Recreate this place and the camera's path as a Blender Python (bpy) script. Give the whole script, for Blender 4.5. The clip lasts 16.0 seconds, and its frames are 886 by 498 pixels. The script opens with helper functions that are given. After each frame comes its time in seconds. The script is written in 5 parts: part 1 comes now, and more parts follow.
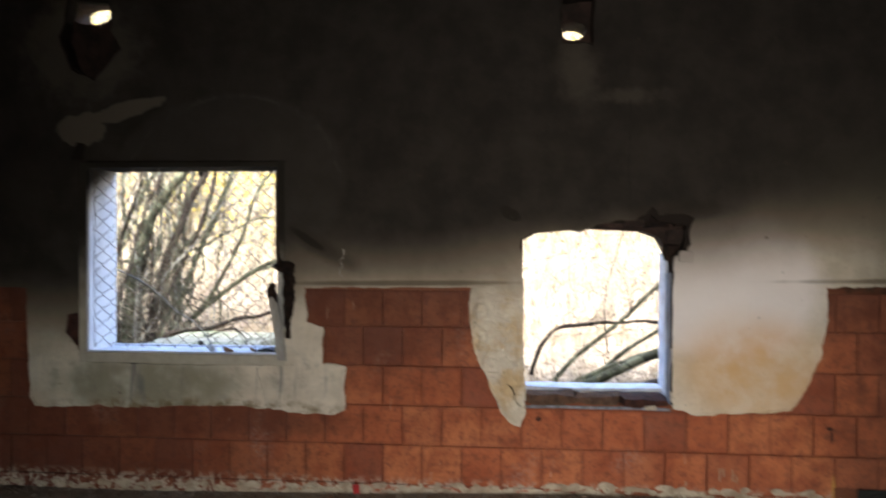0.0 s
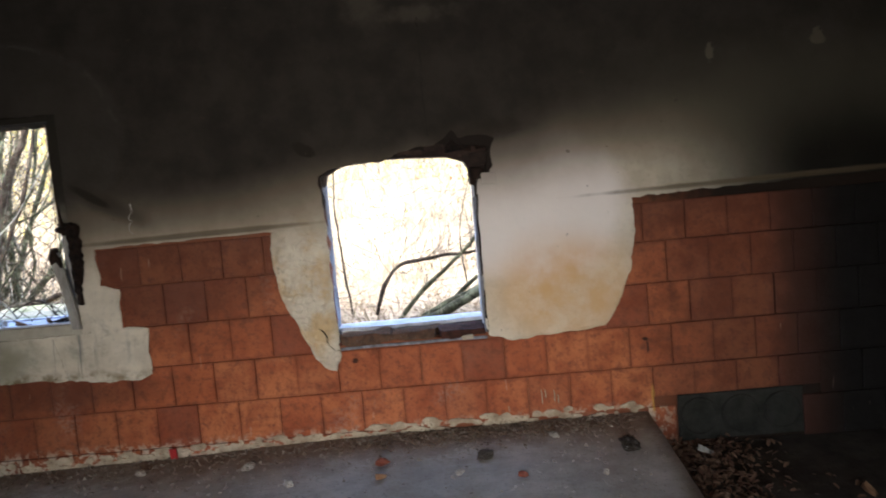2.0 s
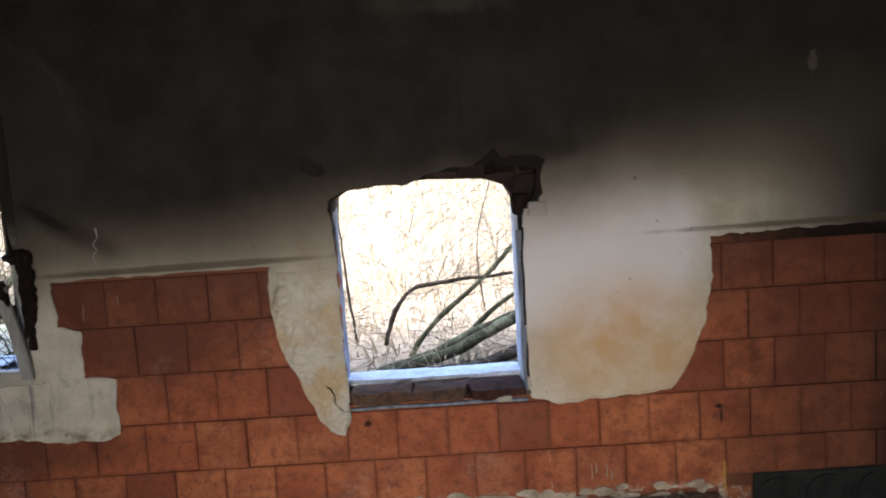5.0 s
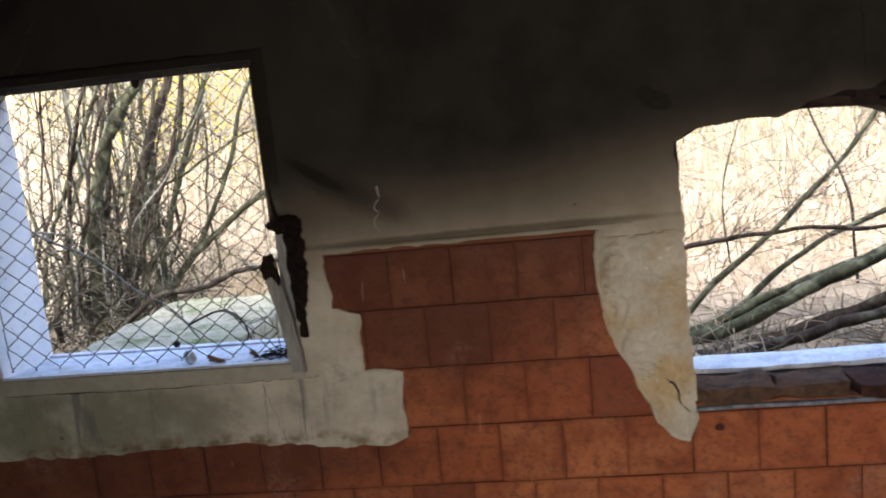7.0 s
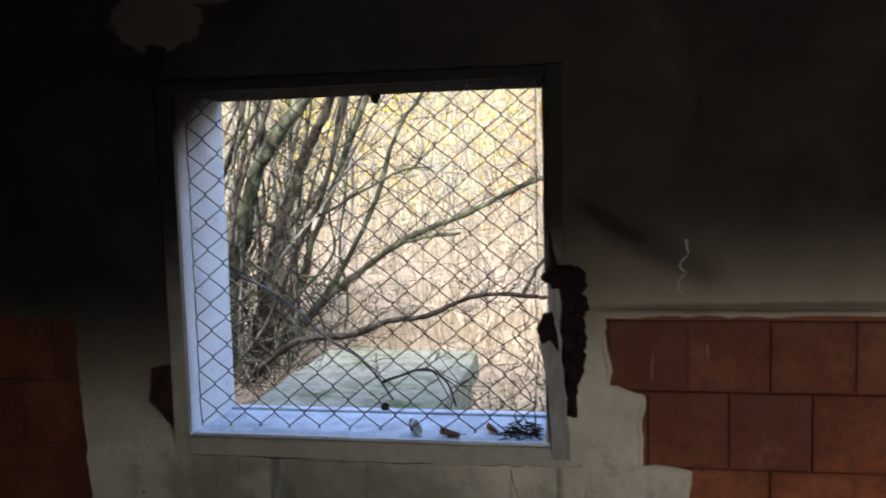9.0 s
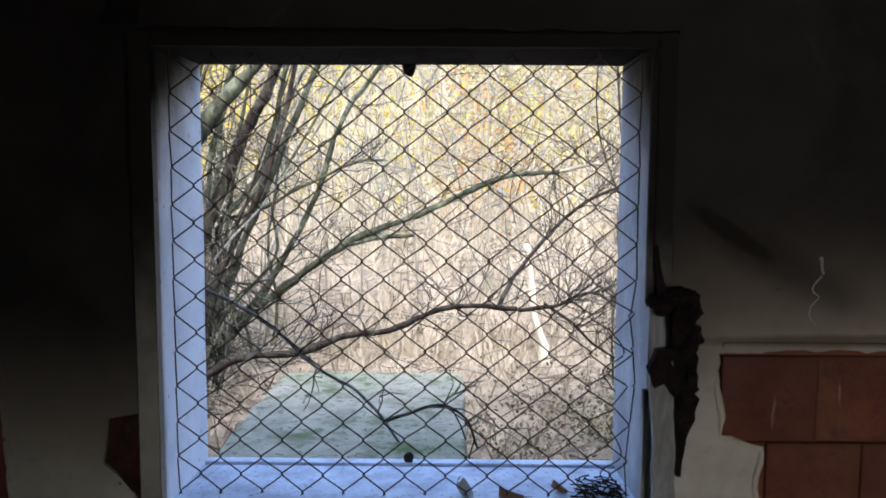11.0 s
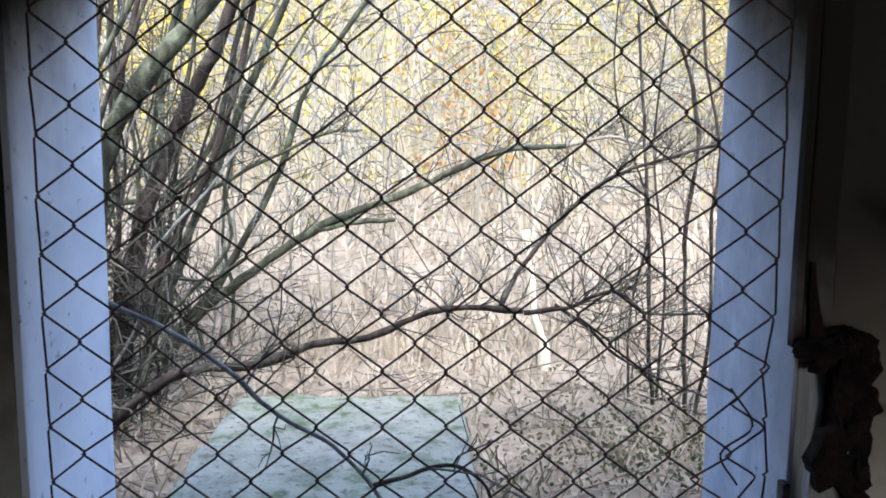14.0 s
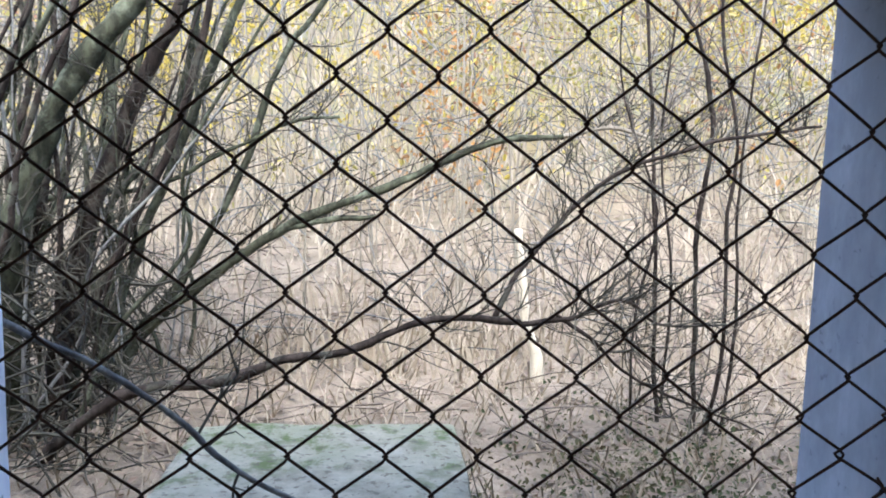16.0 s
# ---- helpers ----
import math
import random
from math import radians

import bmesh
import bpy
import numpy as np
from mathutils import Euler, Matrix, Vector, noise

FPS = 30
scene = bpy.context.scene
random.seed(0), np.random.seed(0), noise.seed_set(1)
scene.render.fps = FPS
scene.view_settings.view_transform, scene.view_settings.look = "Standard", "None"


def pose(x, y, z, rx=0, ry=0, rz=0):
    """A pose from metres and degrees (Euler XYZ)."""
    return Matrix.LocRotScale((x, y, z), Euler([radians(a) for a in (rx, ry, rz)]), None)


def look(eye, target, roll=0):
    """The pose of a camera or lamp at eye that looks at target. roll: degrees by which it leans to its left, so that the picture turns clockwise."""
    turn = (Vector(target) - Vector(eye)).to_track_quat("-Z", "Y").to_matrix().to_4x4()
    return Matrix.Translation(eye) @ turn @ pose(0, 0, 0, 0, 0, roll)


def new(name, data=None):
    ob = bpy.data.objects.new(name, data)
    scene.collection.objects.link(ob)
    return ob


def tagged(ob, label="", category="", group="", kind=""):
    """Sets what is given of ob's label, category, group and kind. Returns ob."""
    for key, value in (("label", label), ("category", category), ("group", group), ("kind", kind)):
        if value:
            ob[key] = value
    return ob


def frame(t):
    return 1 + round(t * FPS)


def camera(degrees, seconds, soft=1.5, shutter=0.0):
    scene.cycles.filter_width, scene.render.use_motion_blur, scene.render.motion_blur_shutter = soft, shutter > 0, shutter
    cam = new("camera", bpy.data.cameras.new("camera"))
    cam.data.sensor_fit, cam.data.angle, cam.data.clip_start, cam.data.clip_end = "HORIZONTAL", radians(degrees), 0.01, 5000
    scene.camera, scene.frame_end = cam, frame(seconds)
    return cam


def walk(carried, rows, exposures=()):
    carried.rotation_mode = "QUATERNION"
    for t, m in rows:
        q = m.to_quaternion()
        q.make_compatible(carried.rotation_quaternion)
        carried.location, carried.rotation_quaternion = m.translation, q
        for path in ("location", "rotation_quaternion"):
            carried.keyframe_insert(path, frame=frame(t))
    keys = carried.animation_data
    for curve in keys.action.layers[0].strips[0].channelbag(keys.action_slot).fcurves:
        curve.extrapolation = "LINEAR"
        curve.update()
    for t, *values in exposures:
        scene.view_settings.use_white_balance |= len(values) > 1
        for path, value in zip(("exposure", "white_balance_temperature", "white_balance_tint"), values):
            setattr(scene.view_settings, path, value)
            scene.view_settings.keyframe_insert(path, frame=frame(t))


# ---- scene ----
cam = camera(58.0, 16.0, soft=1.8, shutter=0.4)

PATH = [
    (0, (0.495, -3.999, 1.249), (0.3, -2.008, 1.231), 0.2),
    (0.5, (0.627, -3.951, 1.21), (0.593, -1.953, 1.121), -0.9),
    (1, (0.751, -3.883, 1.235), (0.727, -1.885, 1.161), -1.9),
    (1.5, (0.974, -3.819, 1.197), (0.926, -1.823, 1.072), -2.4),
    (2, (1.116, -3.777, 1.179), (1.082, -1.784, 1.015), -5.1),
    (2.5, (1.26, -3.61, 1.169), (1.324, -1.622, 0.964), -4),
    (3, (1.319, -3.47, 1.224), (1.353, -1.478, 1.054), -2.5),
    (3.5, (1.328, -3.388, 1.283), (1.364, -1.394, 1.139), -3.1),
    (3.7, (1.316, -3.326, 1.274), (1.282, -1.33, 1.149), -3.1),
    (5.8, (0.573, -2.85, 1.456), (0.581, -0.869, 1.181), -3.8),
    (6, (0.486, -2.76, 1.446), (0.367, -0.778, 1.207), -5.9),
    (6.5, (0.308, -2.528, 1.405), (0.071, -0.562, 1.121), -6.3),
    (7, (0.091, -2.427, 1.398), (-0.16, -0.469, 1.075), -5.9),
    (7.5, (-0.178, -2.41, 1.384), (-0.396, -0.443, 1.097), -4.8),
    (8, (-0.36, -2.32, 1.334), (-0.673, -0.361, 1.079), -4.6),
    (8.5, (-0.543, -2.152, 1.38), (-0.826, -0.186, 1.15), -3.06),
    (9, (-0.664, -2.075, 1.380), (-1.006, -0.112, 1.203), -1.45),
    (9.5, (-0.845, -1.986, 1.398), (-1.174, -0.019, 1.254), -0.02),
    (10, (-0.933, -1.867, 1.378), (-1.174, 0.11, 1.192), 1.48),
    (10.2, (-0.976, -1.828, 1.364), (-1.167, 0.156, 1.189), 1.18),
    (12.3, (-1.335, -1.404, 1.404), (-1.248, 0.579, 1.188), 0.81),
    (12.5, (-1.293, -1.391, 1.395), (-1.272, 0.597, 1.183), 0.41),
    (13, (-1.284, -1.245, 1.391), (-1.189, 0.741, 1.178), -0.3),
    (13.5, (-1.274, -1.109, 1.394), (-1.183, 0.874, 1.153), 0.47),
    (14, (-1.258, -1.023, 1.377), (-1.193, 0.96, 1.125), 0.64),
    (14.5, (-1.262, -0.918, 1.368), (-1.156, 1.063, 1.108), 1.2),
    (15, (-1.269, -0.811, 1.372), (-1.135, 1.166, 1.102), 1.35),
    (15.5, (-1.276, -0.743, 1.366), (-1.18, 1.24, 1.112), 1.34),
    (16, (-1.303, -0.689, 1.371), (-1.165, 1.288, 1.099), 1.22),
]
walk(cam, [(t, look(eye, target, roll)) for t, eye, target, roll in PATH],
     exposures=[(0, 3.85, 6300, 9), (1.5, 3.85, 6250, 9), (3.0, 3.80, 5800, 9), (3.7, 3.78, 5800, 9), (5.8, 3.55, 6150, 9.5), (7.0, 3.4, 6450, 10), (7.8, 3.4, 6400, 10), (8.5, 3.25, 6250, 10), (9.0, 3.0, 6050, 10), (9.5, 2.98, 5950, 10),
                (10.2, 2.72, 5850, 10), (12.3, 3.02, 5400, 10), (14, 2.86, 5400, 10), (16, 2.56, 5480, 10)])

# ---- world and light ----
SUN_AZ, SUN_EL = radians(180), radians(55)
world = bpy.data.worlds.new("sky")
scene.world = world
world.use_nodes = True
wn = world.node_tree.nodes
sky = wn.new("ShaderNodeTexSky")
sky.sky_type, sky.sun_disc = "NISHITA", False
sky.sun_elevation, sky.sun_rotation = SUN_EL, SUN_AZ
sky.air_density, sky.dust_density = 1.0, 3.0
world.node_tree.links.new(sky.outputs[0], wn["Background"].inputs[0])
wn["Background"].inputs[1].default_value = 0.15
sun = new("sun", bpy.data.lights.new("sun", "SUN"))
sun.data.energy, sun.data.angle, sun.data.color = 1.5, radians(50), (1.0, 0.97, 0.93)
sun.matrix_world = pose(0, 0, 20, 90 - math.degrees(SUN_EL), 0, 180 - math.degrees(SUN_AZ))
# daylight that comes in by the doorway at the back of the room
door_sky = new("doorway_daylight", bpy.data.lights.new("doorway_daylight", "AREA"))
door_sky.data.shape, door_sky.data.size, door_sky.data.size_y = "RECTANGLE", 1.1, 1.9
door_sky.data.energy, door_sky.data.color, door_sky.data.spread = 1.46, (1.0, 0.93, 0.85), radians(59)
door_sky.matrix_world = look((0.9, -6.55, 1.0), (0.98, 0.0, 0.36))


# ---- materials ----
class Nodes:
    """A short way to write a node material."""

    def __init__(self, name, rough=0.8, metal=0.0, spec=0.3):
        self.mat = bpy.data.materials.new(name)
        self.mat.use_nodes = True
        self.tree = self.mat.node_tree
        self.bsdf = self.tree.nodes["Principled BSDF"]
        self.bsdf.inputs["Roughness"].default_value = rough
        self.bsdf.inputs["Metallic"].default_value = metal
        self.bsdf.inputs["Specular IOR Level"].default_value = spec
        self.pos = self.tree.nodes.new("ShaderNodeNewGeometry").outputs["Position"]

    def put(self, value, socket):
        if isinstance(value, (int, float)):
            socket.default_value = value
        elif isinstance(value, tuple):
            socket.default_value = (*value, 1.0) if len(value) == 3 and socket.type == "RGBA" else value
        else:
            self.tree.links.new(value, socket)

    def noise(self, scale, detail=4.0, rough=0.6, where=None, stretch=None, distort=0.0):
        n = self.tree.nodes.new("ShaderNodeTexNoise")
        n.inputs["Scale"].default_value, n.inputs["Detail"].default_value = scale, detail
        n.inputs["Roughness"].default_value, n.inputs["Distortion"].default_value = rough, distort
        src = where or self.pos
        if stretch:
            m = self.tree.nodes.new("ShaderNodeVectorMath")
            m.operation = "MULTIPLY"
            self.put(src, m.inputs[0])
            m.inputs[1].default_value = stretch
            src = m.outputs[0]
        self.put(src, n.inputs["Vector"])
        return n.outputs["Fac"]

    def math(self, op, a, b=0.0, clamp=False):
        n = self.tree.nodes.new("ShaderNodeMath")
        n.operation, n.use_clamp = op, clamp
        self.put(a, n.inputs[0])
        self.put(b, n.inputs[1])
        return n.outputs[0]

    def ramp(self, value, lo, hi, a=0.0, b=1.0):
        n = self.tree.nodes.new("ShaderNodeMapRange")
        n.interpolation_type = "SMOOTHSTEP"
        for i, v in enumerate((value, lo, hi, a, b)):
            self.put(v, n.inputs[i])
        return n.outputs[0]

    def mix(self, fac, a, b):
        n = self.tree.nodes.new("ShaderNodeMix")
        n.data_type = "RGBA"
        self.put(fac, n.inputs[0])
        self.put(a, n.inputs[6])
        self.put(b, n.inputs[7])
        return n.outputs[2]

    def xyz(self):
        n = self.tree.nodes.new("ShaderNodeSeparateXYZ")
        self.put(self.pos, n.inputs[0])
        return n.outputs

    def spot(self, x, z, rx, rz, soft=0.35, wobble=0.25, scale=6.0, turn=0.0):
        """1 inside an ellipse on the wall, with a ragged edge."""
        p = self.xyz()
        c, k = math.cos(radians(turn)), math.sin(radians(turn))
        ux, uz = self.math("SUBTRACT", p[0], x), self.math("SUBTRACT", p[2], z)
        dx = self.math("DIVIDE", self.math("ADD", self.math("MULTIPLY", ux, c), self.math("MULTIPLY", uz, k)), rx)
        dz = self.math("DIVIDE", self.math("SUBTRACT", self.math("MULTIPLY", uz, c), self.math("MULTIPLY", ux, k)), rz)
        d = self.math("SQRT", self.math("ADD", self.math("MULTIPLY", dx, dx), self.math("MULTIPLY", dz, dz)))
        d = self.math("ADD", d, self.math("MULTIPLY", self.math("SUBTRACT", self.noise(scale), 0.5), wobble * 2))
        return self.ramp(d, 1.0 + soft / 2, 1.0 - soft / 2)

    def random(self):
        return self.tree.nodes.new("ShaderNodeObjectInfo").outputs["Random"]

    def island(self):
        return self.tree.nodes.new("ShaderNodeNewGeometry").outputs["Random Per Island"]

    def done(self, color, bump=None, depth=0.01, strength=0.6, rough=None):
        self.put(color, self.bsdf.inputs["Base Color"])
        if rough is not None:
            self.put(rough, self.bsdf.inputs["Roughness"])
        if bump is not None:
            b = self.tree.nodes.new("ShaderNodeBump")
            b.inputs["Strength"].default_value, b.inputs["Distance"].default_value = strength, depth
            self.put(bump, b.inputs["Height"])
            self.put(b.outputs[0], self.bsdf.inputs["Normal"])
        return self.mat


def plaster_material():
    n = Nodes("sooted_plaster", 0.92, spec=0.15)
    p = n.xyz()
    big, mid, fine = n.noise(1.1, 5), n.noise(5.0, 6), n.noise(38.0, 4)
    clean = n.mix(n.ramp(mid, 0.35, 0.7), (0.67, 0.60, 0.48), (0.50, 0.44, 0.34))
    clean = n.mix(n.math("MULTIPLY", n.ramp(fine, 0.5, 0.75), 0.35), clean, (0.36, 0.33, 0.27))
    # whitewash beside the broken window, ochre lime stain below it
    clean = n.mix(n.math("MULTIPLY", n.spot(1.50, 1.04, 0.44, 0.36, 0.35, 0.15), 0.85), clean, (0.79, 0.735, 0.70))
    ochre = n.math("MULTIPLY", n.spot(1.62, 0.63, 0.34, 0.24, 0.9, 0.35, 5.0), n.ramp(mid, 0.30, 0.66, 0.30, 0.80))
    clean = n.mix(ochre, clean, (0.62, 0.36, 0.14))
    left = n.math("MULTIPLY", n.spot(0.38, 0.70, 0.16, 0.32, 0.6, 0.4, 9.0), n.ramp(n.noise(5.0, 4), 0.44, 0.62, 0.0, 0.62))
    clean = n.mix(left, clean, (0.62, 0.41, 0.17))
    crust = n.spot(0.38, 0.70, 0.17, 0.36, 0.3, 0.3)
    clean = n.mix(n.math("MULTIPLY", crust, n.ramp(n.noise(8.0, 5, 0.6), 0.48, 0.66, 0.0, 0.5)), clean, (0.78, 0.72, 0.58))
    clean = n.mix(n.math("MULTIPLY", crust, n.ramp(n.noise(22.0, 5, 0.65), 0.62, 0.72, 0.0, 0.5)), clean, (0.26, 0.20, 0.13))
    # damp grey-green band under the wired window
    damp = n.math("MULTIPLY", n.spot(-1.45, 0.50, 0.50, 0.14, 0.8, 0.35), n.ramp(mid, 0.3, 0.6, 0.45, 0.95))
    clean = n.mix(damp, clean, (0.27, 0.25, 0.175))
    clean = n.mix(n.math("MULTIPLY", n.spot(-1.25, 0.56, 0.85, 0.20, 0.5, 0.2), n.ramp(n.noise(14.0, 6, 0.7), 0.50, 0.68, 0.0, 0.4)), clean, (0.20, 0.19, 0.15))
    rim = n.math("MULTIPLY", n.spot(-1.15, 0.385, 0.80, 0.045, 0.9, 0.5, 9.0), n.ramp(n.noise(12.0, 5), 0.42, 0.60))
    clean = n.mix(n.math("MULTIPLY", rim, 0.85), clean, (0.17, 0.12, 0.055))
    drips = n.ramp(n.noise(9.0, 3, where=None, stretch=(1.7, 1.0, 0.16), distort=1.0), 0.57, 0.68)
    drips = n.math("MULTIPLY", drips, n.spot(-1.15, 0.53, 0.62, 0.15, 0.5, 0.25))
    clean = n.mix(n.math("MULTIPLY", drips, 0.75), clean, (0.16, 0.16, 0.15))
    # soot from the fire: everything above a wavering line
    line = n.math("ADD", n.ramp(p[0], -0.2, 2.2, 1.00, 1.24), n.math("MULTIPLY", n.math("SUBTRACT", big, 0.5), 0.30))
    line = n.math("SUBTRACT", line, n.math("MULTIPLY", n.ramp(p[0], -0.55, -1.0), 0.24))
    over = n.math("SUBTRACT", p[2], line)
    clean = n.mix(n.ramp(over, -0.18, 0.16, 0.0, 0.8), clean, (0.24, 0.185, 0.125))
    # fading light at the east end, painted into the plaster down to near black
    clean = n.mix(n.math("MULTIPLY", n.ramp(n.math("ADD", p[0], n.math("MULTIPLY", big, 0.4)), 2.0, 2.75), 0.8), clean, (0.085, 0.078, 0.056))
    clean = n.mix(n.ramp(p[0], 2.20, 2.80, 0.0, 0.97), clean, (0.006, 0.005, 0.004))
    soot = n.ramp(over, -0.10, 0.36)
    scrubbed_and_lit = n.math("MAXIMUM", n.math("MAXIMUM", n.spot(-1.81, 1.83, 0.13, 0.09, 0.12, 0.5, 9.0), n.spot(-1.56, 1.93, 0.20, 0.045, 0.15, 0.6, 9.0, 14)), n.math("MULTIPLY", n.spot(1.02, 1.97, 0.15, 0.03, 1.4, 1.6, 13.0), 0.35))
    # glow below the hole in the wall, painted as a paler patch
    scrubbed_and_lit = n.math("MAXIMUM", scrubbed_and_lit, n.math("MULTIPLY", n.spot(0.76, 2.10, 0.09, 0.15, 1.2, 1.0, 9.0), 0.4))
    scrubbed_and_lit = n.math("MAXIMUM", scrubbed_and_lit, n.math("MULTIPLY", n.spot(-1.80, 2.25, 0.30, 0.26, 0.7, 0.7, 9.0), 0.5))
    scrubbed_and_lit = n.math("MAXIMUM", scrubbed_and_lit, n.math("MULTIPLY", n.spot(2.36, 1.67, 0.018, 0.045, 0.6, 1.1, 34.0), 0.8))
    scrubbed_and_lit = n.math("MAXIMUM", scrubbed_and_lit, n.math("MULTIPLY", n.spot(2.86, 1.70, 0.03, 0.035, 0.6, 1.1, 30.0), 0.7))
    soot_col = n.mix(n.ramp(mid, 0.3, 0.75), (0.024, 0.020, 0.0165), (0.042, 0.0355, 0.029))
    soot_col = n.mix(n.math("MULTIPLY", n.spot(-1.0, 1.55, 0.62, 0.46, 0.08, 0.12, 3.0), 0.3), soot_col, (0.065, 0.058, 0.048))
    soot_col = n.mix(n.math("MULTIPLY", n.ramp(p[0], 1.4, 2.6), n.ramp(p[2], 1.9, 1.3)), soot_col, (0.070, 0.064, 0.046))
    ring = n.math("SUBTRACT", n.spot(-0.98, 1.50, 0.58, 0.50, 0.04, 0.16, 4.0), n.spot(-0.98, 1.50, 0.568, 0.488, 0.04, 0.16, 4.0), True)
    ring = n.math("MULTIPLY", n.math("MULTIPLY", ring, n.ramp(p[2], 1.50, 1.66)), n.ramp(n.noise(9.0, 4), 0.42, 0.60))
    soot_col = n.mix(n.math("MULTIPLY", ring, 0.3), soot_col, (0.12, 0.105, 0.085))
    soot_col = n.mix(n.math("MULTIPLY", scrubbed_and_lit, 0.8), soot_col, (0.14, 0.12, 0.09))
    col = n.mix(soot, clean, soot_col)
    # rubbed-in black smears, and the lip's shadow line, painted on over the tiles
    for x, z, rx, rz, soft, wob, size, turn, much in ((-0.50, 1.205, 0.19, 0.042, 1.4, 0.3, 9.0, -30, 0.6), (-0.595, 1.262, 0.095, 0.019, 0.7, 0.35, 16.0, -33, 0.9), (0.440, 1.390, 0.060, 0.028, 0.4, 0.45, 18.0, -28, 0.95), (1.28, 1.40, 0.20, 0.045, 1.2, 0.5, 10.0, 4, 0.6)):
        col = n.mix(n.math("MULTIPLY", n.spot(x, z, rx, rz, soft, wob, size, turn), much), col, (0.022, 0.017, 0.013))
    for x, rx in ((-0.12, 0.56), (2.7, 0.85)):
        col = n.mix(n.math("MULTIPLY", n.spot(x, 1.040 if x < 1 else 1.072, rx, 0.013, 0.8, 0.35, 9.0, 0.6), 0.75), col, (0.10, 0.075, 0.045))
    # small holes and grit
    pits = n.ramp(n.noise(23.0, 2, 0.4), 0.735, 0.765)
    col = n.mix(n.math("MULTIPLY", pits, 0.5), col, (0.05, 0.04, 0.03))
    h = n.math("ADD", n.math("MULTIPLY", mid, 0.7), n.math("MULTIPLY", fine, 0.22))
    lumps = n.math("MULTIPLY", n.spot(0.39, 0.70, 0.16, 0.36, 0.4, 0.2), n.noise(17.0, 4))
    return n.done(col, n.math("ADD", h, n.math("MULTIPLY", lumps, 1.3)), 0.02, 0.6)


def tile_material():
    n = Nodes("terracotta_tile", 0.7, spec=0.2)
    p = n.xyz()
    r, mid, fine = n.random(), n.noise(7.0, 5), n.noise(60.0, 4)
    col = n.mix(r, (0.42, 0.117, 0.043), (0.52, 0.175, 0.068))
    odd = n.math("FRACT", n.math("MULTIPLY", r, 7.3))
    col = n.mix(n.ramp(odd, 0.60, 0.95, 0.0, 0.75), col, (0.20, 0.055, 0.030))
    col = n.mix(n.ramp(mid, 0.38, 0.72, 0.0, 0.85), col, (0.25, 0.060, 0.026))
    col = n.mix(n.ramp(n.noise(21.0, 6, 0.75), 0.46, 0.66, 0.0, 0.72), col, (0.15, 0.045, 0.024))
    col = n.mix(n.ramp(fine, 0.52, 0.72, 0.0, 0.6), col, (0.13, 0.042, 0.025))
    # dirt that has crept in from the joints
    gen = n.tree.nodes.new("ShaderNodeTexCoord").outputs["Generated"]
    g = n.tree.nodes.new("ShaderNodeSeparateXYZ")
    n.put(gen, g.inputs[0])
    ex = n.math("MINIMUM", g.outputs[0], n.math("SUBTRACT", 1.0, g.outputs[0]))
    ez = n.math("MINIMUM", g.outputs[2], n.math("SUBTRACT", 1.0, g.outputs[2]))
    edge = n.math("ADD", n.math("MINIMUM", ex, ez), n.math("MULTIPLY", n.math("SUBTRACT", n.noise(18.0, 4), 0.5), 0.16))
    col = n.mix(n.ramp(edge, 0.10, 0.0, 0.0, 0.4), col, (0.16, 0.042, 0.020))
    # smoke film on the upper rows
    smoke_and_shade = n.math("MULTIPLY", n.ramp(n.math("ADD", p[2], n.math("MULTIPLY", mid, 0.3)), 0.66, 1.15), 0.82)
    # shadow at the east end, put into the tile colour along x
    east_shade = n.math("MAXIMUM", n.ramp(n.math("ADD", p[0], n.math("MULTIPLY", mid, 0.5)), 2.0, 2.65, 0.0, 0.72), n.ramp(n.math("ADD", p[0], n.math("MULTIPLY", mid, 0.2)), 2.36, 2.80))
    # darker towards the west end
    west_dark = n.math("MULTIPLY", n.ramp(n.math("ADD", p[0], n.math("MULTIPLY", n.math("SUBTRACT", mid, 0.5), 0.8)), 0.0, -1.5), 0.68)
    smoke_and_shade = n.math("MAXIMUM", n.math("MAXIMUM", smoke_and_shade, east_shade), west_dark)
    smoke_and_shade = n.math("MAXIMUM", smoke_and_shade, n.math("MULTIPLY", n.spot(-1.25, 0.33, 0.85, 0.12, 0.9, 0.35), 0.75))
    smoke_and_shade = n.math("MAXIMUM", smoke_and_shade, n.math("MULTIPLY", n.spot(-0.25, 0.88, 0.55, 0.32, 1.2, 0.3), 0.72))
    # brown for the smoke, near black where the east shadow is painted
    col = n.mix(smoke_and_shade, col, n.mix(n.ramp(p[0], 2.5, 2.95), (0.085, 0.030, 0.018), (0.004, 0.003, 0.0025)))
    # lime bloom and old paint near the floor
    low = n.math("MULTIPLY", n.ramp(p[2], 0.070, 0.0), n.ramp(n.noise(24.0, 6, 0.7), 0.49, 0.55))
    low = n.math("MULTIPLY", low, n.ramp(p[0], 2.15, 1.95, 0.0, 0.7))
    col = n.mix(low, col, (0.62, 0.54, 0.43))
    bloom = n.math("MULTIPLY", n.ramp(n.noise(3.2, 5), 0.55, 0.72), n.ramp(fine, 0.40, 0.60))
    col = n.mix(n.math("MULTIPLY", bloom, n.ramp(p[0], 2.0, 1.6, 0.02, 0.16)), col, (0.66, 0.50, 0.42))
    drip = n.math("MULTIPLY", n.ramp(n.noise(16.0, 3, stretch=(2.2, 1, 0.25)), 0.69, 0.74), 0.3)
    col = n.mix(drip, col, (0.60, 0.48, 0.38))
